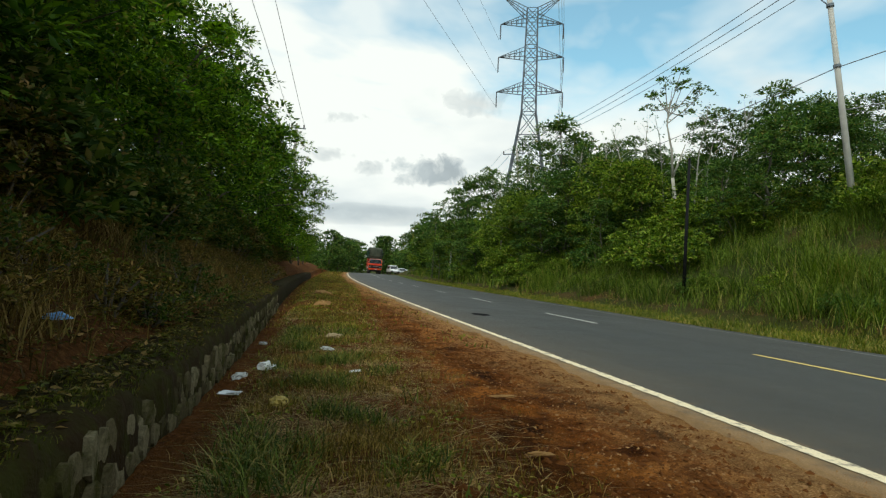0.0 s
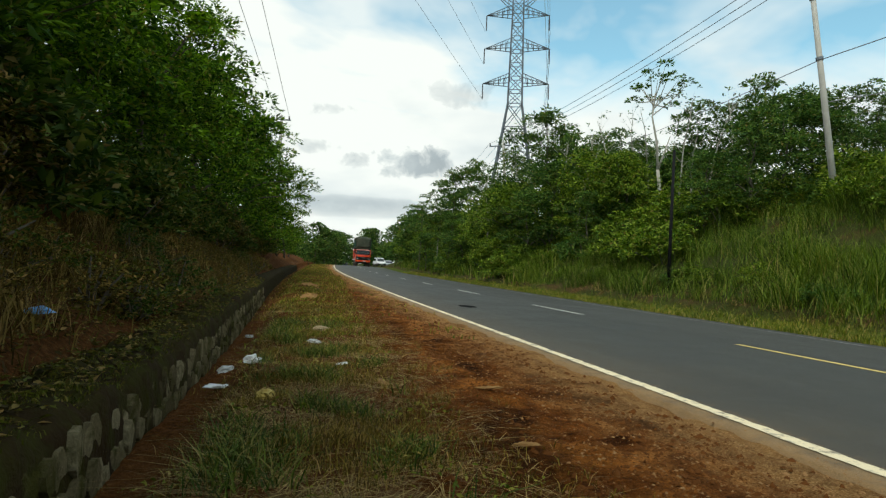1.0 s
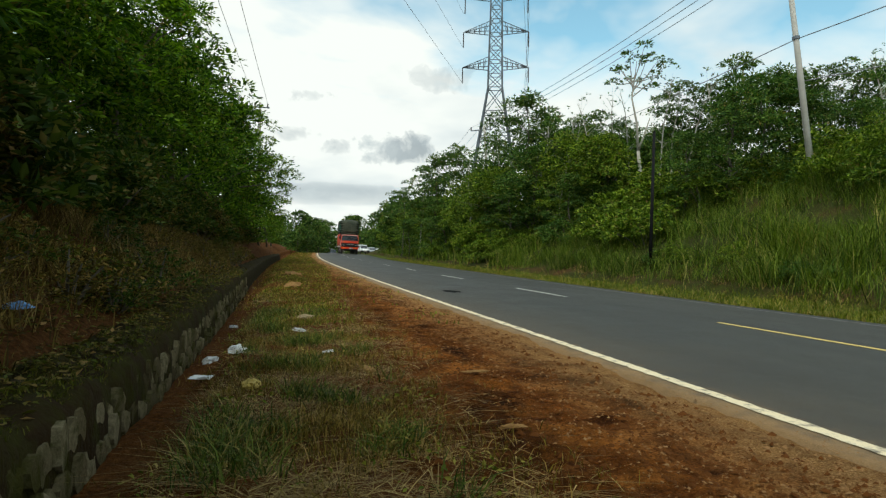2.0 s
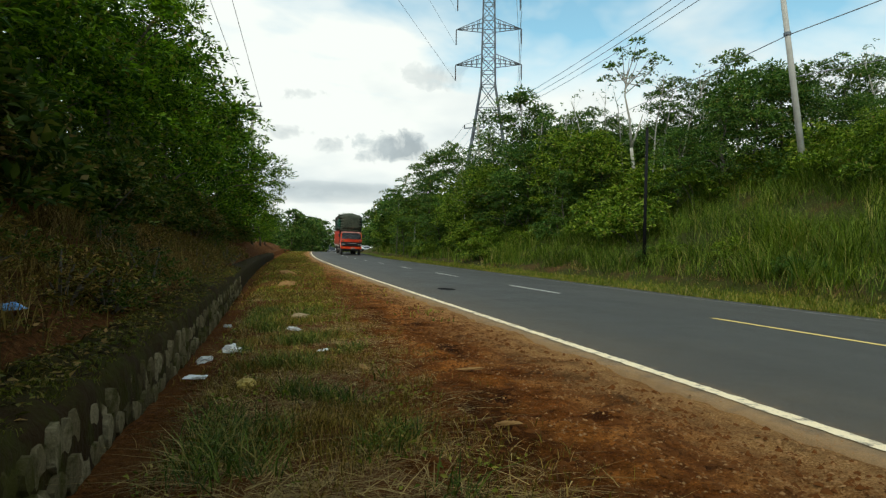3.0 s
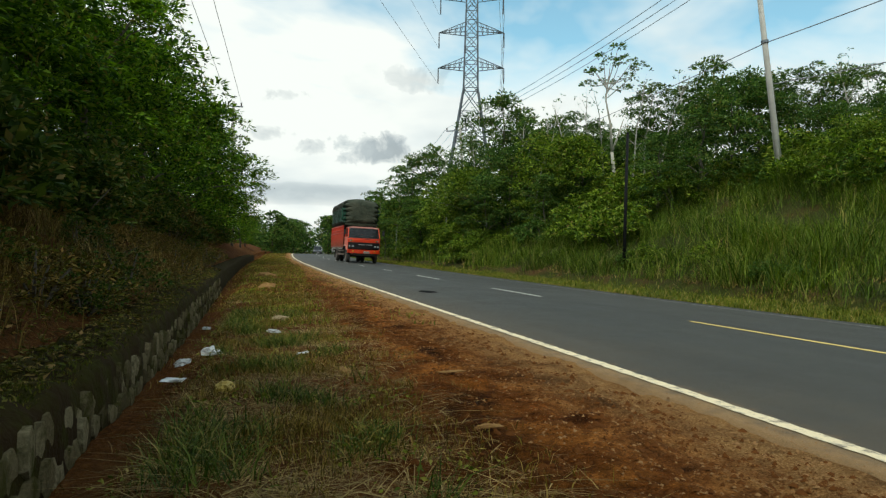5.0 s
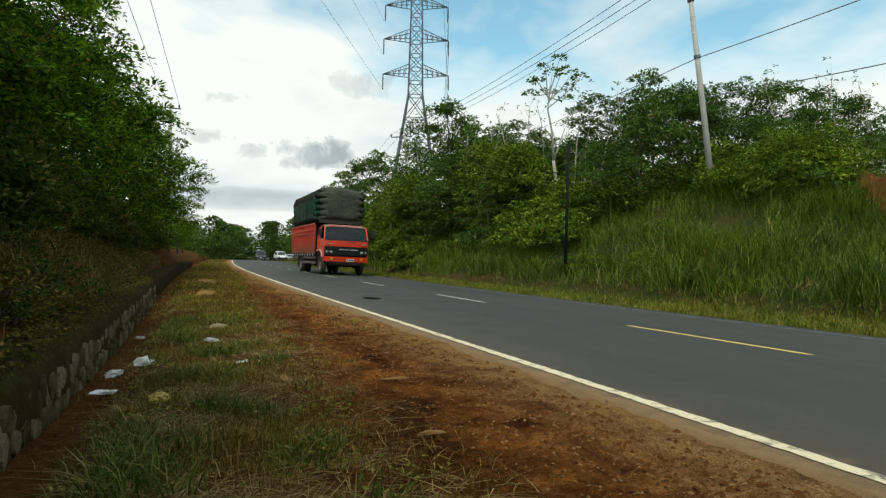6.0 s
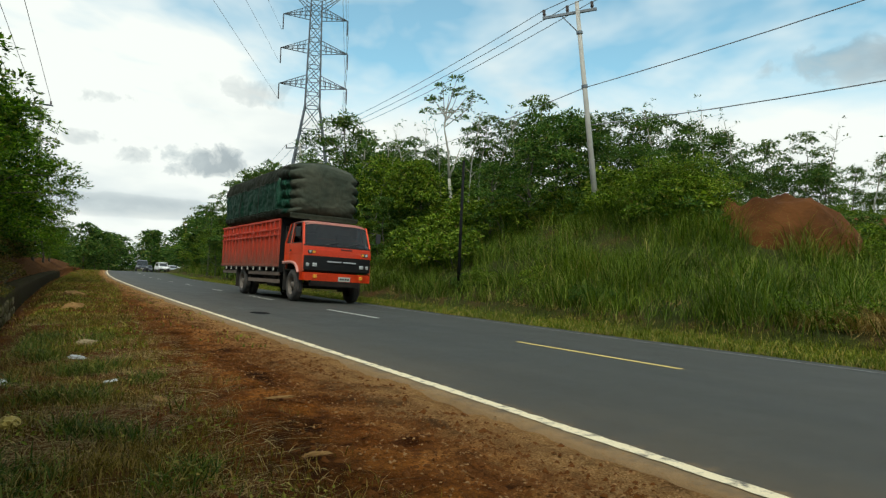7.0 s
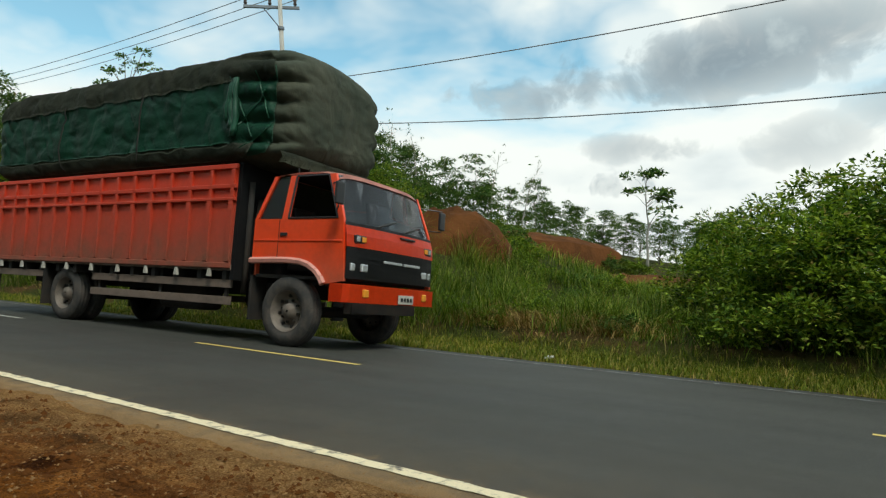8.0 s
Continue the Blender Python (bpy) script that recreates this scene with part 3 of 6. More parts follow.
def make_tree(name, label, seed, height, crown_r, crown_lo, clumps, per, size, leaf, bark, trunk_r=0.12, lean=0.3, clump_r=0.8, flat=0.6, wide=0.42, squash=1.0, limbs=10, category="tree"):
    """A tapered, bent trunk with limbs and a ragged crown of leaf clumps."""
    rng = np.random.default_rng(seed)
    tree = thing(name, label, category, group=name.replace("_", " ") + "s")
    bend = rng.normal(size=2) * lean
    pts, rad = [], []
    for k in range(7):
        f = k / 6
        pts.append((bend[0] * f * f + 0.08 * rng.normal() * (k > 0), bend[1] * f * f + 0.08 * rng.normal() * (k > 0), height * 0.92 * f - (0.3 if k == 0 else 0)))
        rad.append(trunk_r * (1 - 0.82 * f) * (1.35 if k == 0 else 1))
    part("trunk", tubed(pts, rad, 8), bark, tree, smooth=True)
    lo = height * crown_lo
    ctr = np.zeros((clumps, 3))
    for i in range(clumps):
        f = rng.uniform(0, 1) ** 0.8
        z = lo + (height - lo) * f
        prof = math.sin(math.pi * min(0.98, 0.12 + 0.82 * f)) ** 0.7
        a = rng.uniform(0, 2 * math.pi)
        q = crown_r * prof * math.sqrt(rng.uniform(0.08, 1.0)) * (1 + 0.35 * math.sin(3 * a + seed))
        ctr[i] = (bend[0] * f + q * math.cos(a), bend[1] * f + q * math.sin(a) * squash, z)
    for i in range(min(limbs, clumps)):
        c = ctr[i]
        f0 = max(0.12, min(0.9, (c[2] - 0.35 * crown_r) / (height * 0.92)))
        p0 = np.array([np.interp(f0, np.linspace(0, 1, 7), [p[j] for p in pts]) for j in range(3)])
        mid = (p0 + c) / 2 + np.array([0, 0, 0.12 * crown_r])
        r0 = trunk_r * (1 - 0.8 * f0) * 0.6
        bm = bmesh.new()
        tube(bm, [p0, mid, c], [r0, r0 * 0.6, r0 * 0.2], 5, False)
        part("limb", bm, bark, tree, smooth=True)
    pos, axis, nor, ln = spray_leaves(rng, ctr, clump_r * rng.uniform(0.6, 1.3, clumps), per, size, flat=flat)
    leaf_mesh("crown", pos, axis, nor, ln, ln * wide, leaf, tree)
    return tree


def make_shrub(name, label, seed, height, radius, clumps, per, size, leaf, wide=0.45, category="shrub"):
    rng = np.random.default_rng(seed)
    sh = thing(name, label, category, group=name.replace("_", " ") + "s")
    ctr = np.zeros((clumps, 3))
    for i in range(clumps):
        a, f = rng.uniform(0, 2 * math.pi), rng.uniform(0, 1)
        q = radius * math.sqrt(rng.uniform(0, 1)) * math.sqrt(max(0.05, 1 - 0.85 * f * f))
        ctr[i] = (q * math.cos(a), q * math.sin(a), height * (0.08 + 0.85 * f) * (1 + 0.2 * math.sin(2 * a + seed)))
        if i < 6:
            bm = bmesh.new()
            tube(bm, [(0.15 * ctr[i][0], 0.15 * ctr[i][1], -0.2), (0.6 * ctr[i][0], 0.6 * ctr[i][1], 0.55 * ctr[i][2]), ctr[i]], [0.025, 0.018, 0.008], 4, False)
            part("stem", bm, BARK, sh)
    pos, axis, nor, ln = spray_leaves(rng, ctr, height * 0.24 * rng.uniform(0.7, 1.3, clumps), per, size, flat=0.75)
    leaf_mesh("crown", pos, axis, nor, ln, ln * wide, leaf, sh)
    return sh


def add_sprays(tree, seed, count):
    """Feathered shoots on the outside of a crown, coloured bright as if sunlit: a bent stalk with leaflets in pairs."""
    rng = np.random.default_rng(seed)
    co = np.empty(len(tree.children[-1].data.vertices) * 3, np.float32)
    tree.children[-1].data.vertices.foreach_get("co", co)
    co = co.reshape(-1, 3)
    centre = co.mean(0)
    far = np.linalg.norm((co - centre) * (1, 1, 0.7), axis=1)
    pick = rng.choice(np.flatnonzero(far > np.quantile(far, 0.72)), count)
    pos, axis, nor, ln = [], [], [], []
    for p in co[pick]:
        d = (p - centre) * (1, 1, 0.5) + rng.normal(size=3) * 0.5
        d /= np.linalg.norm(d)
        size = rng.uniform(0.40, 0.85)
        side = np.cross(d, (0, 0, 1.0))
        side /= np.linalg.norm(side) + 1e-6
        up = np.cross(side, d)
        for k in range(9):
            f = (k + 1) / 9
            q = p + size * (d * f + np.array([0, 0, -0.45]) * f * f + 0.15 * up * f)
            for w in ((-1, 1) if k < 8 else (0,)):
                pos.append(q)
                axis.append(d * (0.7 + 0.3 * f) + w * side * 0.9 - np.array([0, 0, 0.35]))
                nor.append(up + 0.25 * rng.normal(size=3))
                ln.append(size * rng.uniform(0.22, 0.32) * (1.15 - 0.5 * abs(f - 0.5)))
    ln = np.array(ln)
    leaf_mesh("leaf_spray", np.array(pos), np.array(axis), np.array(nor), ln, ln * 0.42, LEAF_SPRAY, tree, "feathered leaves with sunlight put into their bright colour")


def place(src, x, y, z, turn, scale, used=set()):
    """The first place takes the thing itself, the next ones take copies."""
    m = pose(x, y, z, 0, 0, turn)
    if src.name not in used:
        used.add(src.name)
        ob = src
        ob.matrix_basis = m
    else:
        ob = copy_thing(src, m)
    ob.scale = (scale, scale, scale)
    return ob


def polar(az, d):
    return d * math.sin(radians(az)), d * math.cos(radians(az))


def land_z(x, y):
    return ground_z(x - edge_x(y), y)


def plant_left():
    """The dark hedge of trees on the bank above the stone wall."""
    kinds = [make_tree("roadside_tree", "dense dark green broadleaf tree on the bank", 11 + i, 6.0, 2.3, 0.08, 105, 150, (0.17, 0.20, 0.15)[i], LEAF_LEFT, BARK, 0.13, 0.5, 0.76, 0.6, 0.42, 1.0, 14) for i in range(3)]
    for i, k in enumerate(kinds):
        add_sprays(k, 200 + i, 300)
    rows = [(-4.5, 3.4, 1.0, 0), (-5.3, 0.8, 1.05, 1), (-4.7, 6.2, 0.95, 1), (-5.3, 8.8, 0.86, 2), (-5.5, 11.6, 0.80, 0), (-5.5, 14.8, 0.80, 1), (-5.5, 18.0, 0.88, 2), (-5.4, 21.5, 0.96, 0),
            (-5.4, 25.5, 1.10, 1), (-5.4, 30, 1.15, 2), (-5.4, 35, 1.15, 0), (-5.4, 40, 1.12, 1), (-5.5, 46, 1.0, 2), (-5.4, 53, 0.85, 0), (-5.2, 61, 0.75, 1), (-5.2, 70, 0.7, 2), (-5.4, 80, 0.65, 0),
            # last five below: unseen trees behind the camera, added to shade verge and wall
            (-8.0, 9.5, 1.2, 0), (-8.2, 16, 1.2, 1), (-8.2, 23, 1.25, 2), (-7.0, 4.5, 1.2, 2), (-4.0, -0.6, 1.0, 0), (-3.9, -3.4, 1.1, 2), (-4.4, -6.5, 1.1, 2), (-7.5, -1, 1.3, 1), (-5.9, -10, 1.2, 1)]
    for i, (x, y, s, k) in enumerate(rows):
        place(kinds[k], x, y, land_z(x, y) - 0.1, 67 * i, s)
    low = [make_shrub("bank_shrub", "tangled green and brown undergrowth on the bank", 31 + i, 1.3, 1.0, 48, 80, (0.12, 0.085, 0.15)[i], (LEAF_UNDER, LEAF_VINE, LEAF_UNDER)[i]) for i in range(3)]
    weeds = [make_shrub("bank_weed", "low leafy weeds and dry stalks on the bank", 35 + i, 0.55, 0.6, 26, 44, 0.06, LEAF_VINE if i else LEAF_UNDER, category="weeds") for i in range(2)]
    rng = random.Random(4)
    for i in range(46):
        y = 1.6 + 1.2 * i + rng.uniform(-0.4, 0.4)
        u = -6.1 + rng.uniform(-0.45, 0.3)
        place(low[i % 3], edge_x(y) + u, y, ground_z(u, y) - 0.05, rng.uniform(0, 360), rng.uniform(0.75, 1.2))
    for i in range(90):
        y = 1.4 + 28 * rng.random() ** 1.4
        u = rng.uniform(-5.6, -4.35)
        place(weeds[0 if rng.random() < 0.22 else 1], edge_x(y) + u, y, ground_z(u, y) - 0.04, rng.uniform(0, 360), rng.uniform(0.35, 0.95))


def hides_heap(x, y):
    """The slope before the dug earth heap carries grass alone."""
    return 50.0 < math.degrees(math.atan2(x, y)) < 76 and math.hypot(x, y) < 34


def umbrella_tree(m, h):
    """A tall white forked stem with a sparse crown in flat layers."""
    rng = np.random.default_rng(77)
    tree = thing("umbrella_tree", "tall thin tree with white forked trunk and sparse flat top", "tree", m)
    fork = Vector((-0.12, 0, 0.42 * h))
    part("trunk", tubed([(0, 0, -0.3), (0.06, 0, 0.2 * h), fork], [0.115, 0.095, 0.08], 9), PALE_BARK, tree, smooth=True)
    lead = [fork, Vector((-0.20, 0.1, 0.62 * h)), Vector((-0.45, 0.1, 0.80 * h)), Vector((-0.35, 0.0, 0.97 * h))]
    part("limb", tubed(lead, [0.07, 0.058, 0.042, 0.018], 7), PALE_BARK, tree, smooth=True)
    part("limb", tubed([fork, Vector((0.12, 0, 0.52 * h)), Vector((0.42, 0.1, 0.66 * h))], [0.07, 0.05, 0.025], 7), PALE_BARK, tree, smooth=True)
    tips = [(-1.35, 0.2, 0.93), (-0.9, -0.4, 0.99), (-0.45, 0.5, 0.95), (-0.25, -0.2, 1.06), (0.25, 0.3, 1.10), (0.75, -0.3, 1.05), (0.65, 0.5, 0.98), (1.15, 0.1, 1.03), (-0.6, 0.1, 1.12), (0.1, 0.0, 1.17), (-1.1, 0.4, 1.04), (0.5, 0.2, 0.88)]
    for tx, ty, tz in tips:
        p = lead[2].lerp(lead[3], rng.uniform(0.0, 0.9))
        tip = Vector((tx, ty, tz * h))
        part("limb", tubed([p, p.lerp(tip, 0.55) - Vector((0, 0, 0.10)), tip], [0.035, 0.024, 0.010], 5), PALE_BARK, tree)
    ctr = np.array([(a, b, c * h) for a, b, c in tips])
    pos, axis, nor, ln = spray_leaves(rng, ctr, np.full(len(tips), 0.42), 70, 0.17, flat=0.35)
    leaf_mesh("crown", pos, axis, nor, ln, ln * 0.5, LEAF_FOREST, tree)
    return tree


def plant_right():
    rng = random.Random(9)
    tall = [make_tree("forest_tree", "tall slender forest tree with a pale trunk", 51 + i, 9.0, 2.1, 0.40, 40, 100, 0.22, LEAF_FOREST, PALE_BARK if i % 2 else BARK, 0.11, 0.6, 0.8, 0.5, 0.45, 1.0, 12) for i in range(5)]
    full = [make_tree("forest_tree", "dense dark green forest tree", 61 + i, 7.0, 2.4, 0.12, 66, 110, 0.21, LEAF_FOREST, BARK, 0.12, 0.5, 0.85, 0.55, 0.45, 1.0, 10) for i in range(3)]
    # azimuth seen from the shoulder, distance, elevation of the tree top
    rows = [(7.6, 70, 6.2), (9.2, 62, 8.2), (10.6, 58, 9.2), (12.3, 58, 9.6), (14, 54, 10.2), (15.5, 50, 11.0), (17, 46, 12.6), (18.8, 42, 14.6), (20.5, 44, 13.2), (22, 40, 12.8), (23.6, 42, 12.8), (25.4, 40, 13.2),
            (27, 38, 12.4), (30.8, 34, 15.2), (32.8, 36, 13.6), (35.0, 34, 15.4), (36.8, 35, 16.8), (38.8, 36, 15.6), (41, 34, 15.4), (43, 35, 15.0), (45.2, 36, 15.0), (47.2, 38, 14.9), (49.2, 40, 14.2), (51, 42, 13.6), (53, 44, 13.0),
            (55, 46, 12.4), (57.7, 44, 12.8), (60.6, 50, 10.0), (63.2, 46, 10.9), (65.6, 52, 8.8), (68, 54, 7.6), (70, 52, 7.4), (76, 56, 7.4), (79, 54, 8.0), (82, 52, 9), (86, 52, 9), (90, 50, 9)]
    for i, (az, d, el) in enumerate(rows):
        x, y = polar(az, d)
        h = EYE + d * math.tan(radians(el)) - land_z(x, y) - 0.3
        place(tall[i % 5], x, y, land_z(x, y) - 0.1, rng.uniform(0, 360), h / 9.0)
        if az < 52 and abs(az - 28.0) > 2.0:
            x, y = polar(az + rng.uniform(0.3, 1.3), d - rng.uniform(4, 8))
            place(full[i % 3], x, y, land_z(x, y) - 0.1, rng.uniform(0, 360), 0.62 * h / 7.0 * rng.uniform(0.8, 1.1))
        if az < 52 and i % 2 == 0:
            x, y = polar(az + rng.uniform(-1, 1), d + rng.uniform(8, 16))
            place(full[(i + 1) % 3], x, y, land_z(x, y) - 0.1, rng.uniform(0, 360), 0.8 * h / 7.0)
        elif az > 52:
            x, y = polar(az + rng.uniform(-1, 1), d + rng.uniform(3, 9))
            place(full[(i + 1) % 3], x, y, land_z(x, y) - 0.1, rng.uniform(0, 360), 0.84 * h / 7.0)
            x, y = polar(az + 1.2 + rng.uniform(-0.5, 0.5), d - rng.uniform(2, 6))
            place(full[i % 3], x, y, land_z(x, y) - 0.1, rng.uniform(0, 360), 0.56 * h / 7.0)
    for i in range(18):
        az, d = 20.5 + 0.8 * i, 43 + 6 * rng.random()
        x, y = polar(az, d)
        h = EYE + d * math.tan(radians(10.6 + 1.2 * rng.random())) - land_z(x, y)
        place(full[i % 3], x, y, land_z(x, y) - 0.1, rng.uniform(0, 360), h / 7.6)
    # the thin tall tree with a flat top and a forked white stem
    x, y = polar(28.4, 33)
    umbrella_tree(pose(x, y, land_z(x, y) - 0.1, 0, 0, -28.4), 10.4 - land_z(x, y))
    lone = make_tree("umbrella_tree", "small lone tree with sparse layered crown", 78, 6.0, 1.9, 0.45, 16, 55, 0.28, LEAF_FOREST, PALE_BARK, 0.09, 0.3, 0.6, 0.35, 0.5, 1.0, 15)
    x, y = polar(72.8, 40)
    place(lone, x, y, land_z(x, y) - 0.1, 10, 0.98)
    # shrubs on the bank
    sh = [make_shrub("bank_shrub", "leafy bright green shrub on the grassy bank", 41 + i, 1.7, 1.3, 34, 70, 0.15, LEAF_SHRUB) for i in range(3)]
    for i in range(110):
        y = 11 + 55 * rng.random() ** 1.3
        v = rng.uniform(4.8 if y < 36 else 3.2, 12.0) if y > 25 else rng.uniform(8.6, 12.0)
        u = road_width(y) + v
        if hides_heap(edge_x(y) + u, y):
            continue
        place(sh[i % 3], edge_x(y) + u, y, ground_z(u, y) - 0.1, rng.uniform(0, 360), rng.uniform(0.5, 1.15))
    cover = [make_shrub("bank_shrub", "low spreading leafy creeper covering the bank", 45 + i, 0.95, 1.25, 48, 66, 0.12, LEAF_SHRUB if i != 1 else LEAF_FOREST) for i in range(3)]
    for i in range(190):
        y = 14 + 48 * rng.random() ** 1.35
        v = rng.uniform(4.2 if y < 36 else 2.6, 10.5) if y > 22 else rng.uniform(8.4, 11.5)
        u = road_width(y) + v
        if abs(math.degrees(math.atan2(edge_x(y) + u, y)) - 29.3) < 4 and y < 21.5 or hides_heap(edge_x(y) + u, y):
            continue
        place(cover[i % 3], edge_x(y) + u, y, ground_z(u, y) - 0.1, rng.uniform(0, 360), rng.uniform(0.7, 1.45))
    for i in range(22):
        y = rng.uniform(-6, 22)
        u = road_width(y) + rng.uniform(2.3, 3.6)
        place(cover[i % 3], edge_x(y) + u, y, ground_z(u, y) - 0.1, rng.uniform(0, 360), rng.uniform(0.3, 0.6))
    # leafless and thin-limbed trees that let the sky through
    bare = [make_tree("bare_tree", "thin pale leafless tree among the forest", 121 + i, 8.0, 1.3, 0.45, 14, 5, 0.2, LEAF_FOREST, PALE_BARK, 0.07, 0.8, 0.5, 0.6, 0.45, 1.0, 14) for i in range(2)]
    for i, (az, d, h) in enumerate([(13.6, 48, 7.2), (16.2, 44, 7.2), (19.8, 39, 7.4), (21.4, 36, 6.6), (23, 37, 6.8), (24.6, 36, 7.4), (26.3, 35, 6.8), (27.6, 36, 6.8), (30, 32, 6.4), (32, 33, 6.6), (34, 32, 6.6), (46.4, 33, 7.0), (50.2, 36, 7), (52.6, 40, 7), (59, 42, 6.6), (61.8, 43, 6.2)]):
        x, y = polar(az, d)
        place(bare[i % 2], x, y, land_z(x, y) - 0.1, 55 * i, h / 8.0)
    hedge = make_tree("roadside_tree", "dense green tree leaning over the road bank", 71, 5.0, 2.2, 0.05, 84, 120, 0.19, LEAF_SHRUB, BARK, 0.1, 0.4, 0.8, 0.6, 0.42, 1.0, 10)
    for i in range(20):
        y = 31 + 3.4 * i
        u = road_width(y) + 4.2 + rng.uniform(-0.6, 0.8) + (2.0 if y < 40 else 0)
        place(hedge, edge_x(y) + u, y, ground_z(u, y) - 0.2, rng.uniform(0, 360), rng.uniform(0.75, 1.1))
    # the great bush beyond the earth heap
    bush = [make_shrub("roadside_bush", "large dense green bush beside the road", 81 + i, 2.6, 1.7, 95, 170, 0.115, LEAF_SHRUB) for i in range(2)]
    for i, (x, y, s) in enumerate([(12.0, 1.3, 0.85), (12.4, -0.8, 1.08), (13.0, -3.0, 1.15), (14.0, 0.5, 1.1), (12.1, -5.4, 1.1), (15.0, 2.8, 0.8), (16.5, -2, 1.2)]):
        place(bush[i % 2], x, y, land_z(x, y) - 0.1, 75 * i, s)
    for i, (az, d, s) in enumerate([(47, 24.5, 0.75), (49, 24, 0.85), (46, 26, 0.8)]):
        x, y = polar(az, d)
        place(bush[i % 2], x, y, land_z(x, y) - 0.1, 75 * i, s)
    for i, (az, d, s) in enumerate([(60.4, 25.5, 0.8), (61.5, 25, 0.85), (62.7, 26, 0.7), (61.0, 28, 0.9)]):
        x, y = polar(az, d)
        place(cover[(i + 1) % 3], x, y, land_z(x, y) - 0.1, 65 * i, s)
    for i in range(26):
        az, d = rng.uniform(62, 77), rng.uniform(17, 34)
        x, y = polar(az, d)
        place(cover[i % 3], x, y, land_z(x, y) - 0.1, rng.uniform(0, 360), rng.uniform(0.3, 0.62))
    for i in range(16):
        az, d = 57.5 + 0.95 * i, rng.uniform(31.5, 34.5)
        x, y = polar(az, d)
        place(cover[i % 3], x, y, land_z(x, y) + 0.15, rng.uniform(0, 360), rng.uniform(0.5, 0.8))
    for i, (az, d, k) in enumerate([(66.5, 50, 0.5), (68.8, 49, 0.45), (70.8, 50, 0.45), (72.2, 52, 0.42), (73.8, 50, 0.45), (75.2, 52, 0.5), (77.5, 50, 0.6)]):
        x, y = polar(az, d)
        place(full[i % 3], x, y, land_z(x, y) - 0.1, 80 * i, k)
    # woods where the road goes out of sight
    far = make_tree("distant_tree", "distant dark green woodland tree", 91, 9.0, 3.4, 0.08, 60, 60, 0.55, LEAF_FOREST, BARK, 0.16, 0.5, 1.3, 0.6, 0.5, 1.0, 6)
    for i in range(44):
        az = -4 + 14 * rng.random()
        d = rng.uniform(165, 300)
        x, y = polar(az, d)
        place(far, x, y, land_z(x, y) - 0.3, rng.uniform(0, 360), rng.uniform(0.7, 1.25))
    for i, (az, d, s) in enumerate([(3.2, 150, 1.0), (5.6, 120, 0.7), (6.6, 100, 0.75), (7.3, 84, 0.75), (0.2, 130, 0.75), (-0.8, 115, 0.7), (-1.6, 100, 0.7)]):
        x, y = polar(az, d)
        place(far, x, y, land_z(x, y) - 0.3, 50 * i, s)


plant_left()
plant_right()


def grass_mesh(name, label, seed, count, spot, height, width, mat, lean=0.35, category="grass", lying=0.0, patch=0.0):
    """Blades of two lengths of three triangles, in tufts."""
    rng = np.random.default_rng(seed)
    base = np.array(spot(rng, count), np.float32)
    n = len(base)
    h = height[0] + (height[1] - height[0]) * rng.uniform(0, 1, n) ** 1.4
    if patch:
        h *= np.array([min(1.25, max(0.35, 0.8 + 1.1 * wave(p[0], p[1], patch, 71.0))) * float(np.interp(p[1], [4, 11], [0.62, 1.0])) for p in base])
    a = rng.uniform(0, 2 * np.pi, n)
    d = np.stack([np.cos(a), np.sin(a), np.zeros(n)], 1)
    s = np.stack([-np.sin(a + rng.normal(size=n)), np.cos(a), np.zeros(n)], 1) * (width * rng.uniform(0.6, 1.3, n))[:, None]
    b = (lean * rng.uniform(0.2, 1.6, n) + lying)[:, None]
    up = np.array([0, 0, 1.0])
    H = h[:, None]
    rise = np.clip(1 - 0.75 * lying, 0.1, 1)
    v = np.empty((n, 5, 3), np.float32)
    v[:, 0], v[:, 1] = base - s, base + s
    mid = base + H * (0.55 * rise * up + 0.30 * b * d)
    v[:, 2], v[:, 3] = mid - 0.75 * s, mid + 0.75 * s
    v[:, 4] = base + H * (rise * up * (1 - 0.25 * np.minimum(1, b)) + 0.95 * b * d)
    idx = np.arange(n, dtype=np.int32)[:, None] * 5
    tri = (idx + np.array([[0, 1, 3, 0, 3, 2, 2, 3, 4]], np.int32)).ravel()
    ob = raw_mesh(name, v.reshape(-1, 3), tri, mat)
    return tagged(ob, label, category, kind="stuff")


def scatter(u_of, y_lo, y_hi, keep, power=1.0, tuft=6, spread=0.05):
    def spot(rng, count):
        out = []
        while len(out) < count:
            y = y_lo + (y_hi - y_lo) * rng.random() ** power
            u = u_of(rng, y)
            if rng.random() > keep(u, y):
                continue
            for _ in range(tuft):
                uu, yy = u + rng.normal() * spread, y + rng.normal() * spread
                out.append((edge_x(yy) + uu, yy, ground_z(uu, yy) - 0.01))
        return out
    return spot


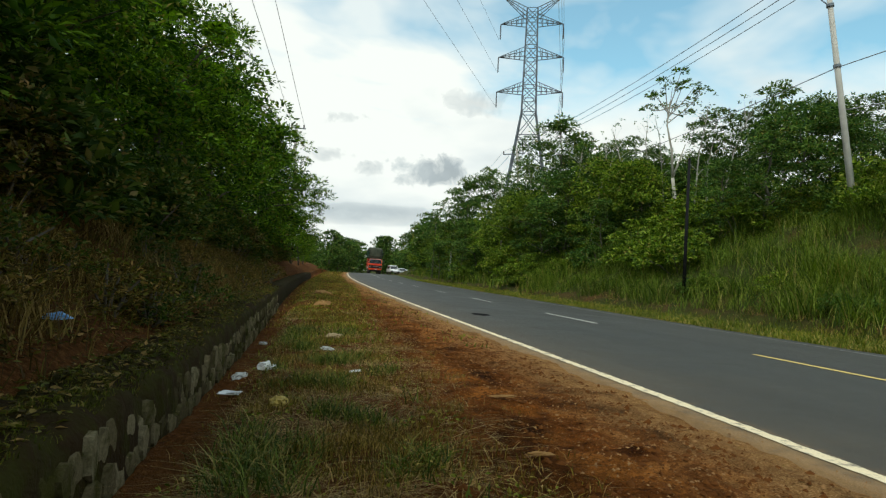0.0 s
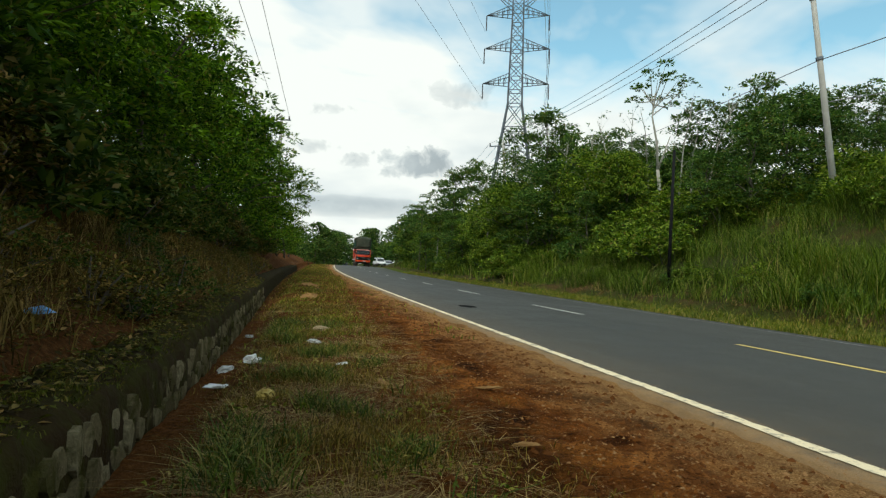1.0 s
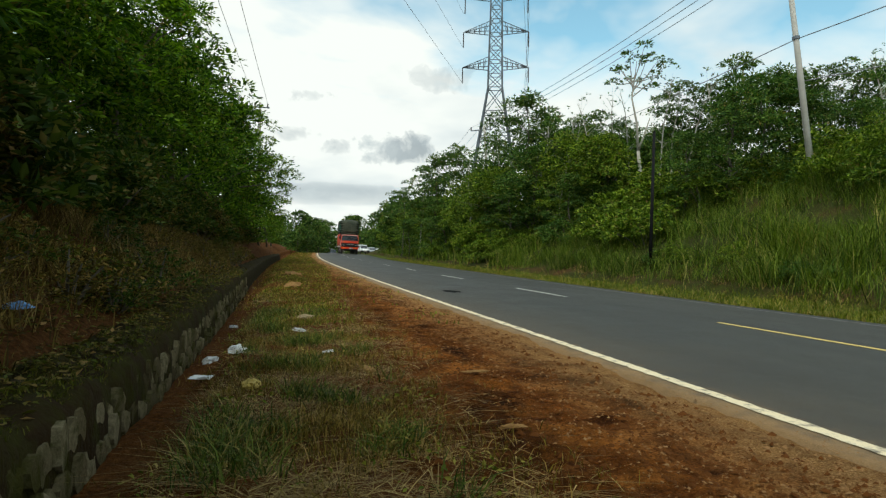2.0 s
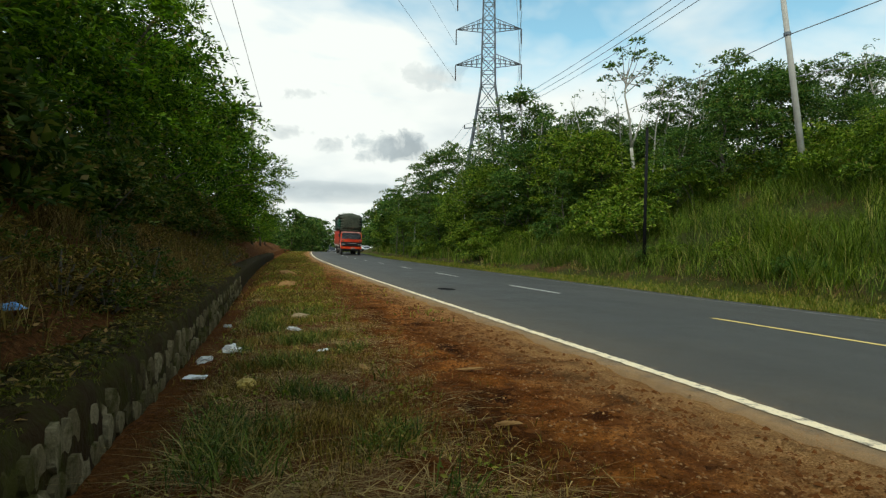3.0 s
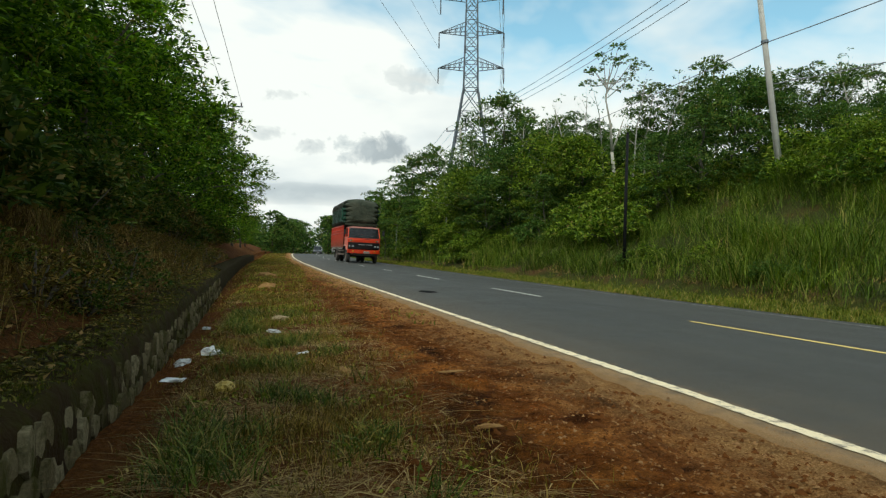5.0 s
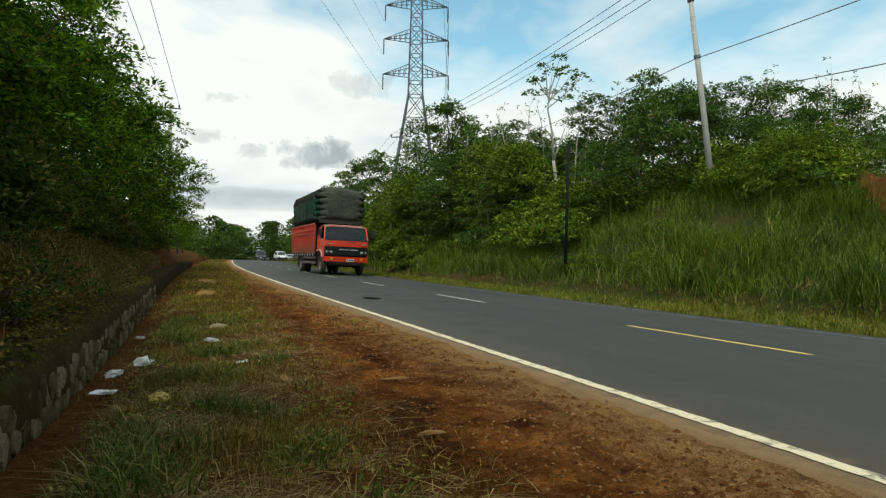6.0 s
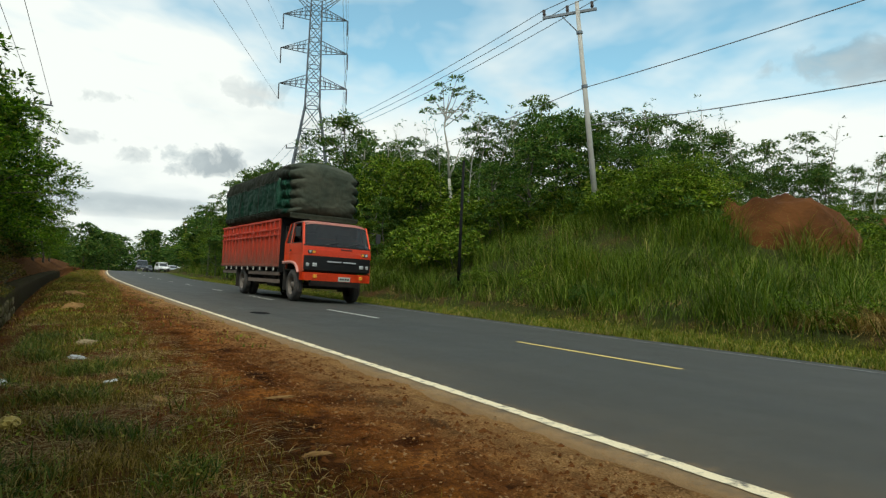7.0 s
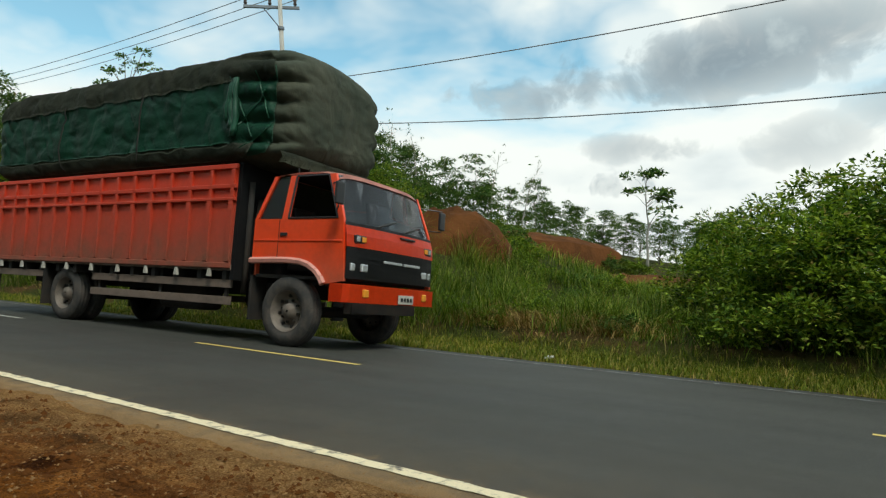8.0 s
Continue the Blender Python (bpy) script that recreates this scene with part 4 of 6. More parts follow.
def sow():
    verge = lambda u, y: max(0.0, min(1.0, 0.45 + 1.9 * wave(u, y, 0.7, 21.0))) * float(np.interp(u, [-3.45, -3.15, -2.35, -1.8, -1.4], [0.04, 0.9, 1.0, 0.12, 0.0]))
    grass_mesh("verge_grass", "short trampled green grass on the shoulder", 1, 38000, scatter(lambda r, y: r.uniform(-3.7, -1.5), 1.2, 13, verge, 1.5, 9, 0.04), (0.02, 0.10), 0.0024, GRASS_SHORT, 0.8)
    grass_mesh("verge_grass", "short mown grass along the shoulder", 2, 20000, scatter(lambda r, y: r.uniform(-3.6, -0.4), 12, 95, lambda u, y: 0.95 if u < -2.0 + 1.35 * min(1, max(0, (y - 5) / 25)) - 0.15 else 0.12, 1.6, 5, 0.12), (0.03, 0.09), 0.010, GRASS_SHORT, 0.6)
    grass_mesh("verge_grass", "yellow-green mown grass along the shoulder", 29, 22000, scatter(lambda r, y: r.uniform(-3.3, -0.4), 8, 95, lambda u, y: (0.95 if u < -2.0 + 1.35 * min(1, max(0, (y - 5) / 25)) - 0.2 else 0.05) * (0.4 + 0.6 * (wave(u, y, 1.3, 33.0) > -0.1)), 1.6, 6, 0.10), (0.03, 0.10), 0.008, VERGE_GREEN, 0.7)
    grass_mesh("grass_tufts", "taller green grass tufts on the shoulder", 3, 6500, scatter(lambda r, y: r.uniform(-3.2, -2.1), 1.4, 10, lambda u, y: 1.0 if wave(u, y, 0.55, 31.0) > 0.2 else 0.0, 1.4, 26, 0.06), (0.05, 0.18), 0.0034, VERGE_TUFT, 1.3)
    grass_mesh("cut_straw", "dry cut grass stalks lying on the shoulder", 4, 24000, scatter(lambda r, y: r.uniform(-3.6, -1.7), 1.2, 14, lambda u, y: (0.9 if wave(u, y, 0.6, 41.0) > 0.05 else 0.12) * (u > -3.2), 1.4, 5, 0.09), (0.05, 0.26), 0.0026, STRAW, 0.9, "straw", 1.1)
    w = road_width
    grass_mesh("cut_straw", "pale dry grass fringe along the far asphalt edge", 26, 16000, scatter(lambda r, y: w(y) + r.uniform(-0.03, 0.6), -9, 60, lambda u, y: 0.9 if wave(u, y, 1.1, 97.0) > -0.05 else 0.2, 1.4, 6, 0.06), (0.05, 0.2), 0.006, STRAW, 0.8, "straw", 0.9)
    grass_mesh("verge_grass", "bright short grass strip along the far road edge", 5, 44000, scatter(lambda r, y: w(y) + r.uniform(0.12, 1.65), -9, 70, lambda u, y: 1.0 if u - w(y) > 0.35 else 0.45, 1.5, 6, 0.08), (0.04, 0.16), 0.009, VERGE_GREEN, 0.6)
    grass_mesh("cut_straw", "dry cut stalks along the foot of the bank", 6, 3200, scatter(lambda r, y: w(y) + r.uniform(1.7, 3.0), -8, 45, lambda u, y: 0.9 if wave(u, y, 1.5, 51.0) > 0.1 else 0.05, 1.4, 9, 0.12), (0.15, 0.5), 0.006, STRAW, 0.8, "straw", 0.6)

    grass_mesh("verge_grass", "bright short grass strip along the far road edge", 15, 26000, scatter(lambda r, y: w(y) + r.uniform(0.15, 1.8), -9, 13, lambda u, y: 1.0 if u - w(y) > 0.35 else 0.5, 1.0, 8, 0.07), (0.04, 0.17), 0.006, VERGE_GREEN, 0.7)
    grass_mesh("cut_straw", "dry bleached grass stalks at the foot of the bank", 16, 2600, scatter(lambda r, y: w(y) + r.uniform(2.2, 3.6), 3.2, 7.5, lambda u, y: 0.9 if wave(u, y, 0.9, 91.0) > -0.1 else 0.1, 1.0, 9, 0.12), (0.25, 0.7), 0.006, STRAW, 0.9, "straw", 0.35)

    grass_mesh("tall_grass", "green grass on the cleared ground behind the bank", 27, 9000, scatter(lambda r, y: w(y) + r.uniform(10.5, 21), -3, 19, lambda u, y: 0.9 if wave(u, y, 2.2, 63.0) > -0.2 else 0.2, 1.0, 14, 0.22), (0.3, 0.8), 0.014, GRASS_TALL, 0.7)

    def bank(u, y):
        v = u - w(y)
        d = (0.6 + 1.9 * wave(u, y, 1.9, 61.0)) * float(np.interp(y, [15, 24, 40], [1.0, 0.9, 0.6]))
        return max(0.04, min(1.0, d)) * float(np.interp(v, [1.8, 2.6, 8, 12], [0.35, 1.0, 0.9, 0.4]))
    grass_mesh("tall_grass", "tall green reedy grass on the bank", 7, 95000, scatter(lambda r, y: w(y) + r.uniform(1.9, 11.5), -10, 34, bank, 1.0, 26, 0.20), (0.35, 1.35), 0.0075, GRASS_TALL, 1.05, patch=1.2)
    grass_mesh("tall_grass", "green grass and weeds on the far bank", 8, 22000, scatter(lambda r, y: w(y) + r.uniform(1.9, 9), 32, 95, bank, 1.3, 10, 0.25), (0.4, 1.1), 0.025, GRASS_TALL, 0.5)
    grass_mesh("dry_grass", "dry brown grass hanging down the earth bank", 28, 16000, scatter(lambda r, y: r.uniform(-6.0, -4.45), 2.0, 24, lambda u, y: 0.9 if wave(u, y, 1.0, 67.0) > -0.05 else 0.12, 1.4, 14, 0.10), (0.12, 0.48), 0.0045, DRY_BANK, 0.9)
    grass_mesh("bank_weeds", "sparse weeds and dry stalks on the earth bank", 9, 9000, scatter(lambda r, y: r.uniform(-6.2, -4.15), 1.5, 22, lambda u, y: 0.35 + 0.65 * (u < -4.9), 1.4, 8, 0.10), (0.05, 0.28), 0.004, LEAF_VINE, 0.7)
    def coping(rng, count):
        out = []
        while len(out) < count:
            y, u = 1.2 + 17 * rng.random() ** 1.4, rng.uniform(-4.15, -3.76)
            if wave(u, y, 0.5, 95.0) < -0.12:
                continue
            for _ in range(8):
                uu, yy = u + 0.03 * rng.normal(), y + 0.04 * rng.normal()
                if -4.18 < uu < -3.76:
                    out.append((edge_x(yy) + uu, yy, coping_z(uu, yy) - 0.006))
        return out
    grass_mesh("wall_moss", "moss and short weeds on the wall coping", 17, 15000, coping, (0.012, 0.045), 0.0028, MOSS, 0.9, "moss")
    rng = np.random.default_rng(12)
    spots = []
    for _ in range(260):
        y, u = 1.3 + 9 * rng.random() ** 1.4, rng.uniform(-3.5, -1.9)
        if wave(u, y, 0.7, 81.0) < -0.1:
            continue
        spots.append((u, y))
    pos = np.array([at(u + 0.05 * rng.normal(), y + 0.05 * rng.normal(), 0.02 + 0.05 * rng.random()) for u, y in spots for _ in range(9)])
    n = len(pos)
    ln = rng.uniform(0.014, 0.042, n)
    tagged(leaf_mesh("verge_weeds", pos, rng.normal(size=(n, 3)) * (1, 1, 0.3), np.array([0, 0, 1.0]) + 0.5 * rng.normal(size=(n, 3)), ln, ln * 0.5, VERGE_GREEN), "small broad-leaved weeds among the verge grass", "weeds", kind="stuff")
    rng = np.random.default_rng(10)
    n = 21000
    y = 1.5 + 18 * rng.random(n) ** 1.5
    u = rng.uniform(-6.2, -4.0, n)
    u[:4200] = rng.uniform(-4.18, -3.82, 4200)
    pos = np.array([at(a, b, 0.015) if a < -4.16 else Vector((edge_x(b) + a, b, coping_z(a, b) + 0.008)) for a, b in zip(u, y)])
    ln = rng.uniform(0.018, 0.075, n)
    tagged(leaf_mesh("leaf_litter", pos, rng.normal(size=(n, 3)) * (1, 1, 0.15), np.array([0, 0, 1.0]) + 0.4 * rng.normal(size=(n, 3)), ln, ln * 0.4, LEAF_VINE), "dry fallen leaves on the earth bank", "leaf litter", kind="stuff")


sow()


# ---- poles, pylon and cables ----
def cable(points, r, label, sag=0.0, n=14):
    """A hanging wire through its supports."""
    pts = []
    for a, b in zip(points, points[1:]):
        a, b = Vector(a), Vector(b)
        for k in range(n):
            f = k / n
            pts.append(a.lerp(b, f) - Vector((0, 0, 4 * sag * f * (1 - f))))
    pts.append(Vector(points[-1]))
    tagged(part("power_cable", tubed(pts, r, 5), CABLE, smooth=True), label, "cable", "overhead cables")


def utility_pole(m, height, r0, r1, arm=1.9, label="grey concrete utility pole with steel crossarm"):
    p = thing("utility_pole", label, "utility pole", m, "roadside utility poles")
    part("shaft", tubed([(0, 0, -0.5), (0, 0, height * 0.5), (0, 0, height)], [r0, (r0 + r1) / 2, r1], 12), CONCRETE, p, smooth=True)
    part("crossarm", boxed((-arm * 0.72, r1, height - 0.42), (arm * 0.28 + 0.2, r1 + 0.09, height - 0.32)), STEEL, p)
    part("brace", tubed([(-0.62, r1 + 0.05, height - 0.42), (0, r1 + 0.03, height - 1.25)], 0.022, 5), STEEL, p)
    for x in (-arm * 0.68, -arm * 0.2, arm * 0.3):
        bm = bmesh.new()
        tube(bm, [(x, r1 + 0.045, height - 0.33), (x, r1 + 0.045, height - 0.22), (x, r1 + 0.045, height - 0.18), (x, r1 + 0.045, height - 0.05)], [0.03, 0.075, 0.055, 0.07], 8)
        part("insulator", bm, PORCELAIN, p)
    for z in (height - 1.25, height - 3.4):
        part("clamp", tubed([(0, 0, z - 0.05), (0, 0, z + 0.05)], r1 + 0.05, 10), STEEL, p)
    return p


def pylon(m):
    """A lattice tower for two circuits: four legs, cross bracing, three pairs of arms, earth-wire horns."""
    t = thing("pylon", "tall grey galvanised steel lattice transmission tower", "pylon", m)
    zs = [0, 4.5, 8.8, 12.6, 16.0, 19.2, 21.0, 22.8, 24.6, 26.4, 28.2, 30.0, 31.8, 33.2]
    half = lambda z: float(np.interp(z, [0, 19.2, 33.2], [4.0, 0.95, 0.70]))
    for sx, sy in ((1, 1), (1, -1), (-1, 1), (-1, -1)):
        part("leg", tubed([(sx * half(z), sy * half(z), z) for z in (-0.4, 19.2, 33.2)], [0.13, 0.11, 0.08], 4), STEEL, t)
    for i, (a, b) in enumerate(zip(zs, zs[1:])):
        p, q = half(a), half(b)
        for k in range(4):
            rot = Matrix.Rotation(k * math.pi / 2, 3, "Z")
            r = 0.05 if i > 4 else 0.06
            for e0, e1 in (((-p, p, a), (q, q, b)), ((p, p, a), (-q, q, b)), ((-q, q, b), (q, q, b))):
                part("brace", tubed([rot @ Vector(e0), rot @ Vector(e1)], r, 4), STEEL, t)
    for z, reach in ((21.9, 4.35), (26.6, 4.30), (31.1, 4.15)):
        for s in (1, -1):
            bm = bmesh.new()
            h0, h1 = half(z), half(z + 1.3)
            tip = Vector((s * reach, 0, z + 0.12))
            for sy in (1, -1):
                lo, hi = Vector((s * h0, sy * h0, z)), Vector((s * h1, sy * h1, z + 1.3))
                tube(bm, [lo, tip], 0.06, 4, False)
                tube(bm, [hi, tip], 0.055, 4, False)
                for k in range(1, 5):
                    f, g = k / 5, (k - 0.5) / 5
                    tube(bm, [lo.lerp(tip, f), hi.lerp(tip, g)], 0.035, 4, False)
                    tube(bm, [lo.lerp(tip, f), hi.lerp(tip, f)], 0.03, 4, False)
            for k in range(1, 5):
                f = k / 5
                a, b = Vector((s * h0, h0, z)).lerp(tip, f), Vector((s * h0, -h0, z)).lerp(tip, f)
                tube(bm, [a, b], 0.03, 4, False)
            part("crossarm", bm, STEEL, t)
            bm = bmesh.new()
            pts = [(s * reach, 0, z + 0.1 - 0.08 * k) for k in range(26)]
            tube(bm, pts, [0.10 if k % 2 else 0.05 for k in range(26)], 6)
            part("insulator", bm, PORCELAIN, t)
    for s in (1, -1):
        bm = bmesh.new()
        tip = Vector((s * 4.3, 0, 35.3))
        for sy in (1, -1):
            lo, hi = Vector((s * 0.72, sy * 0.72, 32.0)), Vector((s * 0.70, sy * 0.70, 33.2))
            tube(bm, [lo, tip], 0.06, 4, False)
            tube(bm, [hi, tip], 0.06, 4, False)
            for k in range(1, 5):
                tube(bm, [lo.lerp(tip, k / 5), hi.lerp(tip, (k - 0.5) / 5)], 0.035, 4, False)
        part("earth_wire_horn", bm, STEEL, t)
    return t


def build_lines():
    tx, ty = 22.75, 81.0
    pylon(pose(tx, ty, 3.9, 0, 0, -15.7))
    ax = Vector((math.cos(radians(-15.7)), math.sin(radians(-15.7)), 0))
    for z in (21.9, 26.6, 31.1):
        p = Vector((tx, ty, 3.9 + z - 2.0))
        a = p - 4.3 * ax
        cable([a, a + Vector((-0.4, -0.917, 0)) * 210], 0.016, "thin high voltage conductor hanging from the tower", 0.4)
        b = p + 4.3 * ax
        cable([b, b + Vector((-0.335, -0.942, 0)) * 210], 0.016, "thin high voltage conductor hanging from the tower", 0.4)
        c = p + 4.3 * ax
        cable([c, c + Vector((0.30, 0.95, 0)) * 210], 0.03, "thin high voltage conductor hanging from the tower", 4)
    # roadside pole on the bank, leaning, and its far neighbours
    base = Vector((16.5, 18.65, 3.1))
    pole = Matrix.Translation(base) @ Matrix.Rotation(radians(-6.3), 4, Vector((math.sin(radians(40)), math.cos(radians(40)), 0)).normalized()) @ pose(0, 0, 0, 0, 0, -42)
    utility_pole(pole, 8.95, 0.118, 0.078)
    top = [pole @ Vector((x, 0.135, 8.9)) for x in (-1.29, -0.38, 0.57)]
    far = Matrix.Translation((16.4, 59.5, 4.0)) @ pose(0, 0, 0, 0, -4, -15)
    utility_pole(far, 9.6, 0.17, 0.11, label="distant concrete utility pole with crossarm")
    further = Matrix.Translation((17.0, 95.0, 3.6)) @ pose(0, 0, 0, 0, 0, -10)
    utility_pole(further, 9.3, 0.17, 0.11, label="distant concrete utility pole with crossarm")
    for k, x in enumerate((-1.29, -0.38, 0.57)):
        q = far @ Vector((x, 0.16, 9.55))
        e = further @ Vector((x, 0.16, 9.25))
        cable([e, q, top[k], (19.5 + 0.9 * k, -26, 12.6)], 0.016, "black overhead power cable between roadside poles", 0.55)
    low = pole @ Vector((0, 0.14, 5.55))
    cable([(16.2, 60, 9.2), low, (18.4, -8, 9.2), (20, -40, 9.8)], 0.017, "black overhead telephone cable below the power lines", 0.35)
    low = pole @ Vector((0, 0.14, 4.05))
    cable([low, (17.6, -8, 5.95), (19, -40, 7.6)], 0.017, "black overhead telephone cable below the power lines", 0.5)
    # the line above the trees across the road
    lp = pose(-4.75, 54, 3.6, 0, 0, 3)
    utility_pole(lp, 9.6, 0.17, 0.11, 2.0, "concrete utility pole half hidden by roadside trees")
    for k, x in enumerate((-1.36, -0.4, 0.6)):
        p = lp @ Vector((x, 0.16, 9.55))
        cable([p, (-5.9 + 1.05 * k, 29.5, 13.0), (-6.0 + 1.05 * k, -30, 13.2)], 0.016, "black overhead power cable above the roadside trees", 0.0)
    # slim black post at the foot of the bank
    x, y = 11.0, 19.6
    post = thing("black_post", "slim black painted steel post on the bank", "post", pose(x, y, land_z(x, y) - 0.3, 0, 1.0, 0))
    tall = 5.24 - land_z(x, y) + 0.3
    part("shaft", tubed([(0, 0, 0), (0, 0, tall - 0.08)], [0.062, 0.046], 10), BLACK_PAINT_AND_SHADE, post, smooth=True)
    part("cap", tubed([(0, 0, tall - 0.08), (0, 0, tall - 0.03), (0, 0, tall)], [0.046, 0.046, 0.02], 10), BLACK_PAINT_AND_SHADE, post)


build_lines()


# ---- earth works behind the bank ----
def earth_heap(name, label, x0, y0, rx, ry, h, seed, turn=0.0):
    n = 46
    verts, faces = [], []
    zb = land_z(x0, y0)
    c, s = math.cos(radians(turn)), math.sin(radians(turn))
    for i in range(n):
        for j in range(n):
            p, q = 2.6 * (i / (n - 1) - 0.5), 2.6 * (j / (n - 1) - 0.5)
            d = math.hypot(p, q)
            f = min(1.0, 2.1 * max(0.0, 1 - d) ** 0.9)
            z = h * f * (1 + 0.45 * wave(p, q, 0.4, seed)) + 0.15 * wave(p, q, 0.13, seed) * min(1, 4 * f) + 0.06 * wave(p, q, 0.06, seed) * min(1, 4 * f)
            x, y = x0 + rx * p * c - ry * q * s, y0 + rx * p * s + ry * q * c
            verts.append((x, y, (zb + z - 0.15) if f > 0 else min(zb, land_z(x, y)) - 0.4))
    for i in range(n - 1):
        for j in range(n - 1):
            a = i * n + j
            faces.append((a, a + n, a + n + 1, a + 1))
    tagged(mesh(name, verts, faces, RED_EARTH, smooth=True), label, "earth heap")


earth_heap("earth_mound", "bare red earth heap on the cleared ground", 19.5, 13.6, 2.3, 2.6, 1.22, 2.0, 20)
earth_heap("earth_mound", "long low ridge of dug red earth", 28.5, 15.0, 3.0, 6.5, 0.55, 5.0, 70)
earth_heap("earth_mound", "long low ridge of dug red earth", 31.0, 10.0, 3.0, 5.5, 0.45, 8.0, 60)


# ---- litter on the shoulder ----
def crumple(name, label, category, loc, size, mat, seed, turn=0.0):
    r = random.Random(seed)
    bm = bmesh.new()
    bmesh.ops.create_icosphere(bm, subdivisions=3, radius=0.5)
    for v in bm.verts:
        k = 1 + 0.45 * noise.noise(v.co * 3.1 + Vector((seed, 0, 0))) + 0.3 * noise.noise(v.co * 7.0 + Vector((0, seed, 0)))
        v.co = Vector((v.co.x * size[0] * k, v.co.y * size[1] * k, max(-0.1, v.co.z) * size[2] * k))
    ob = part(name, bm, mat)
    ob.matrix_basis = pose(loc[0], loc[1], loc[2], r.uniform(-8, 8), r.uniform(-8, 8), turn)
    return tagged(ob, label, category)


def lay_litter():
    white = worn("white_plastic", (0.62, 0.64, 0.64), (0.35, 0.33, 0.28), 0.45, scale=8)
    clear = worn("cloudy_plastic", (0.38, 0.39, 0.38), (0.22, 0.20, 0.17), 0.4, scale=8)
    blue = worn("blue_plastic", (0.12, 0.30, 0.55), (0.08, 0.12, 0.2), 0.45, scale=8)
    yellow = worn("yellow_leaf", (0.42, 0.30, 0.06), (0.2, 0.13, 0.05), 0.7, scale=9)
    brown = worn("dead_leaf", (0.24, 0.135, 0.05), (0.10, 0.05, 0.02), 0.9, scale=9, spec=0.05)
    pale = worn("pale_rag", (0.34, 0.26, 0.15), (0.18, 0.12, 0.06), 0.9, scale=9, spec=0.05)
    rows = [("plastic_bag", "crumpled white plastic bag on the grass", white, -0.66, 5.85, (0.18, 0.14, 0.12)),
            ("plastic_bag", "flat white plastic sheet on the grass", white, -0.86, 5.35, (0.24, 0.10, 0.05)),
            ("plastic_cup", "cloudy plastic wrapper beside the drain", clear, -0.96, 6.35, (0.24, 0.13, 0.07)),
            ("paper_scrap", "grey paper scrap on the grass", clear, -0.17, 7.3, (0.26, 0.10, 0.05)),
            ("paper_scrap", "pale crumpled scrap on the grass", pale, -0.12, 8.7, (0.22, 0.24, 0.08)),
            ("paper_scrap", "small white scrap on the grass", white, 0.12, 5.7, (0.11, 0.05, 0.03)),
            ("yellow_wrapper", "faded yellow wrapper in the grass", yellow, -0.40, 4.35, (0.13, 0.11, 0.08)),
            ("dead_leaf", "dry brown leaf on the earth", brown, 0.42, 4.95, (0.20, 0.08, 0.025)),
            ("dead_leaf", "dry brown leaf on the red earth", brown, 1.14, 4.45, (0.20, 0.06, 0.022)),
            ("dead_leaf", "dry brown leaf on the red earth", brown, 0.98, 3.05, (0.14, 0.04, 0.025)),
            ("paper_scrap", "small white scrap beside the drain", clear, -1.1, 9.2, (0.12, 0.08, 0.06)),
            ("grass_clump", "dark uprooted turf clump on the verge", brown, -0.55, 16.0, (0.7, 0.35, 0.16)),
            ("grass_clump", "dark uprooted turf clump on the verge", brown, -0.75, 22.0, (0.7, 0.5, 0.2)),
            ("paper_scrap", "white scrap on the far verge", white, 9.9, 4.6, (0.22, 0.12, 0.06))]
    for i, (n, l, m, x, y, s) in enumerate(rows):
        crumple(n, l, n.split("_")[-1], (x, y, land_z(x, y) + 0.02), s, m, 3.7 * i + 1, 40 * i)
    crumple("plastic_bag", "crumpled blue plastic bag on the earth bank", "bag", (-1.98, 4.8, land_z(-1.98, 4.8) + 0.05), (0.17, 0.09, 0.07), blue, 5.5, 20)
    stone = worn("shoulder_pebble", (0.25, 0.135, 0.055), (0.14, 0.062, 0.022), 0.95, scale=12, spec=0.1)
    clod = worn("red_clod", (0.10, 0.036, 0.009), (0.045, 0.016, 0.005), 0.95, scale=12, spec=0.05)
    for name, label, mat, count, lo, hi, ulo, uhi, seed in (("gravel", "small pale stones along the asphalt edge", stone, 20000, 0.002, 0.013, -1.55, -0.16, 5),
                                                            ("earth_clods", "dark red earth clods on the shoulder", clod, 21000, 0.003, 0.027, -2.3, -0.45, 6)):
        rng = np.random.default_rng(seed)
        bm0 = bmesh.new()
        bmesh.ops.create_cone(bm0, cap_ends=False, segments=4, radius1=1.0, radius2=0.0, depth=1.0)
        bmesh.ops.triangulate(bm0, faces=bm0.faces)
        bv = np.array([v.co[:] for v in bm0.verts])
        bf = np.array([[v.index for v in f.verts] for f in bm0.faces])
        bm0.free()
        vs, fs = [], []
        for i in range(count):
            y = 1.1 + 15 * rng.random() ** 1.5
            u = ulo + (uhi - ulo) * (1 - rng.random() ** 1.3 if name == "gravel" else rng.random())
            u += 0.1 * rng.normal()
            if -0.07 < u:
                continue
            r = lo + (hi - lo) * rng.random() ** 4.5
            if u > -0.24:
                r *= 0.6
            p = at(u, y) if u < -0.24 else Vector((edge_x(y) + u, y, road_z(y)))
            fs.append(bf + len(vs) * len(bv))
            vs.append(bv * r * rng.uniform(0.6, 1.3, 3) * (1, 1, 0.7) * (1 + 0.35 * rng.normal(size=(len(bv), 1))) + np.array([p.x, p.y, p.z + 0.35 * r]))
        tagged(raw_mesh(name, np.concatenate(vs), np.concatenate(fs).ravel(), mat), label, name.split("_")[-1], kind="stuff")


lay_litter()


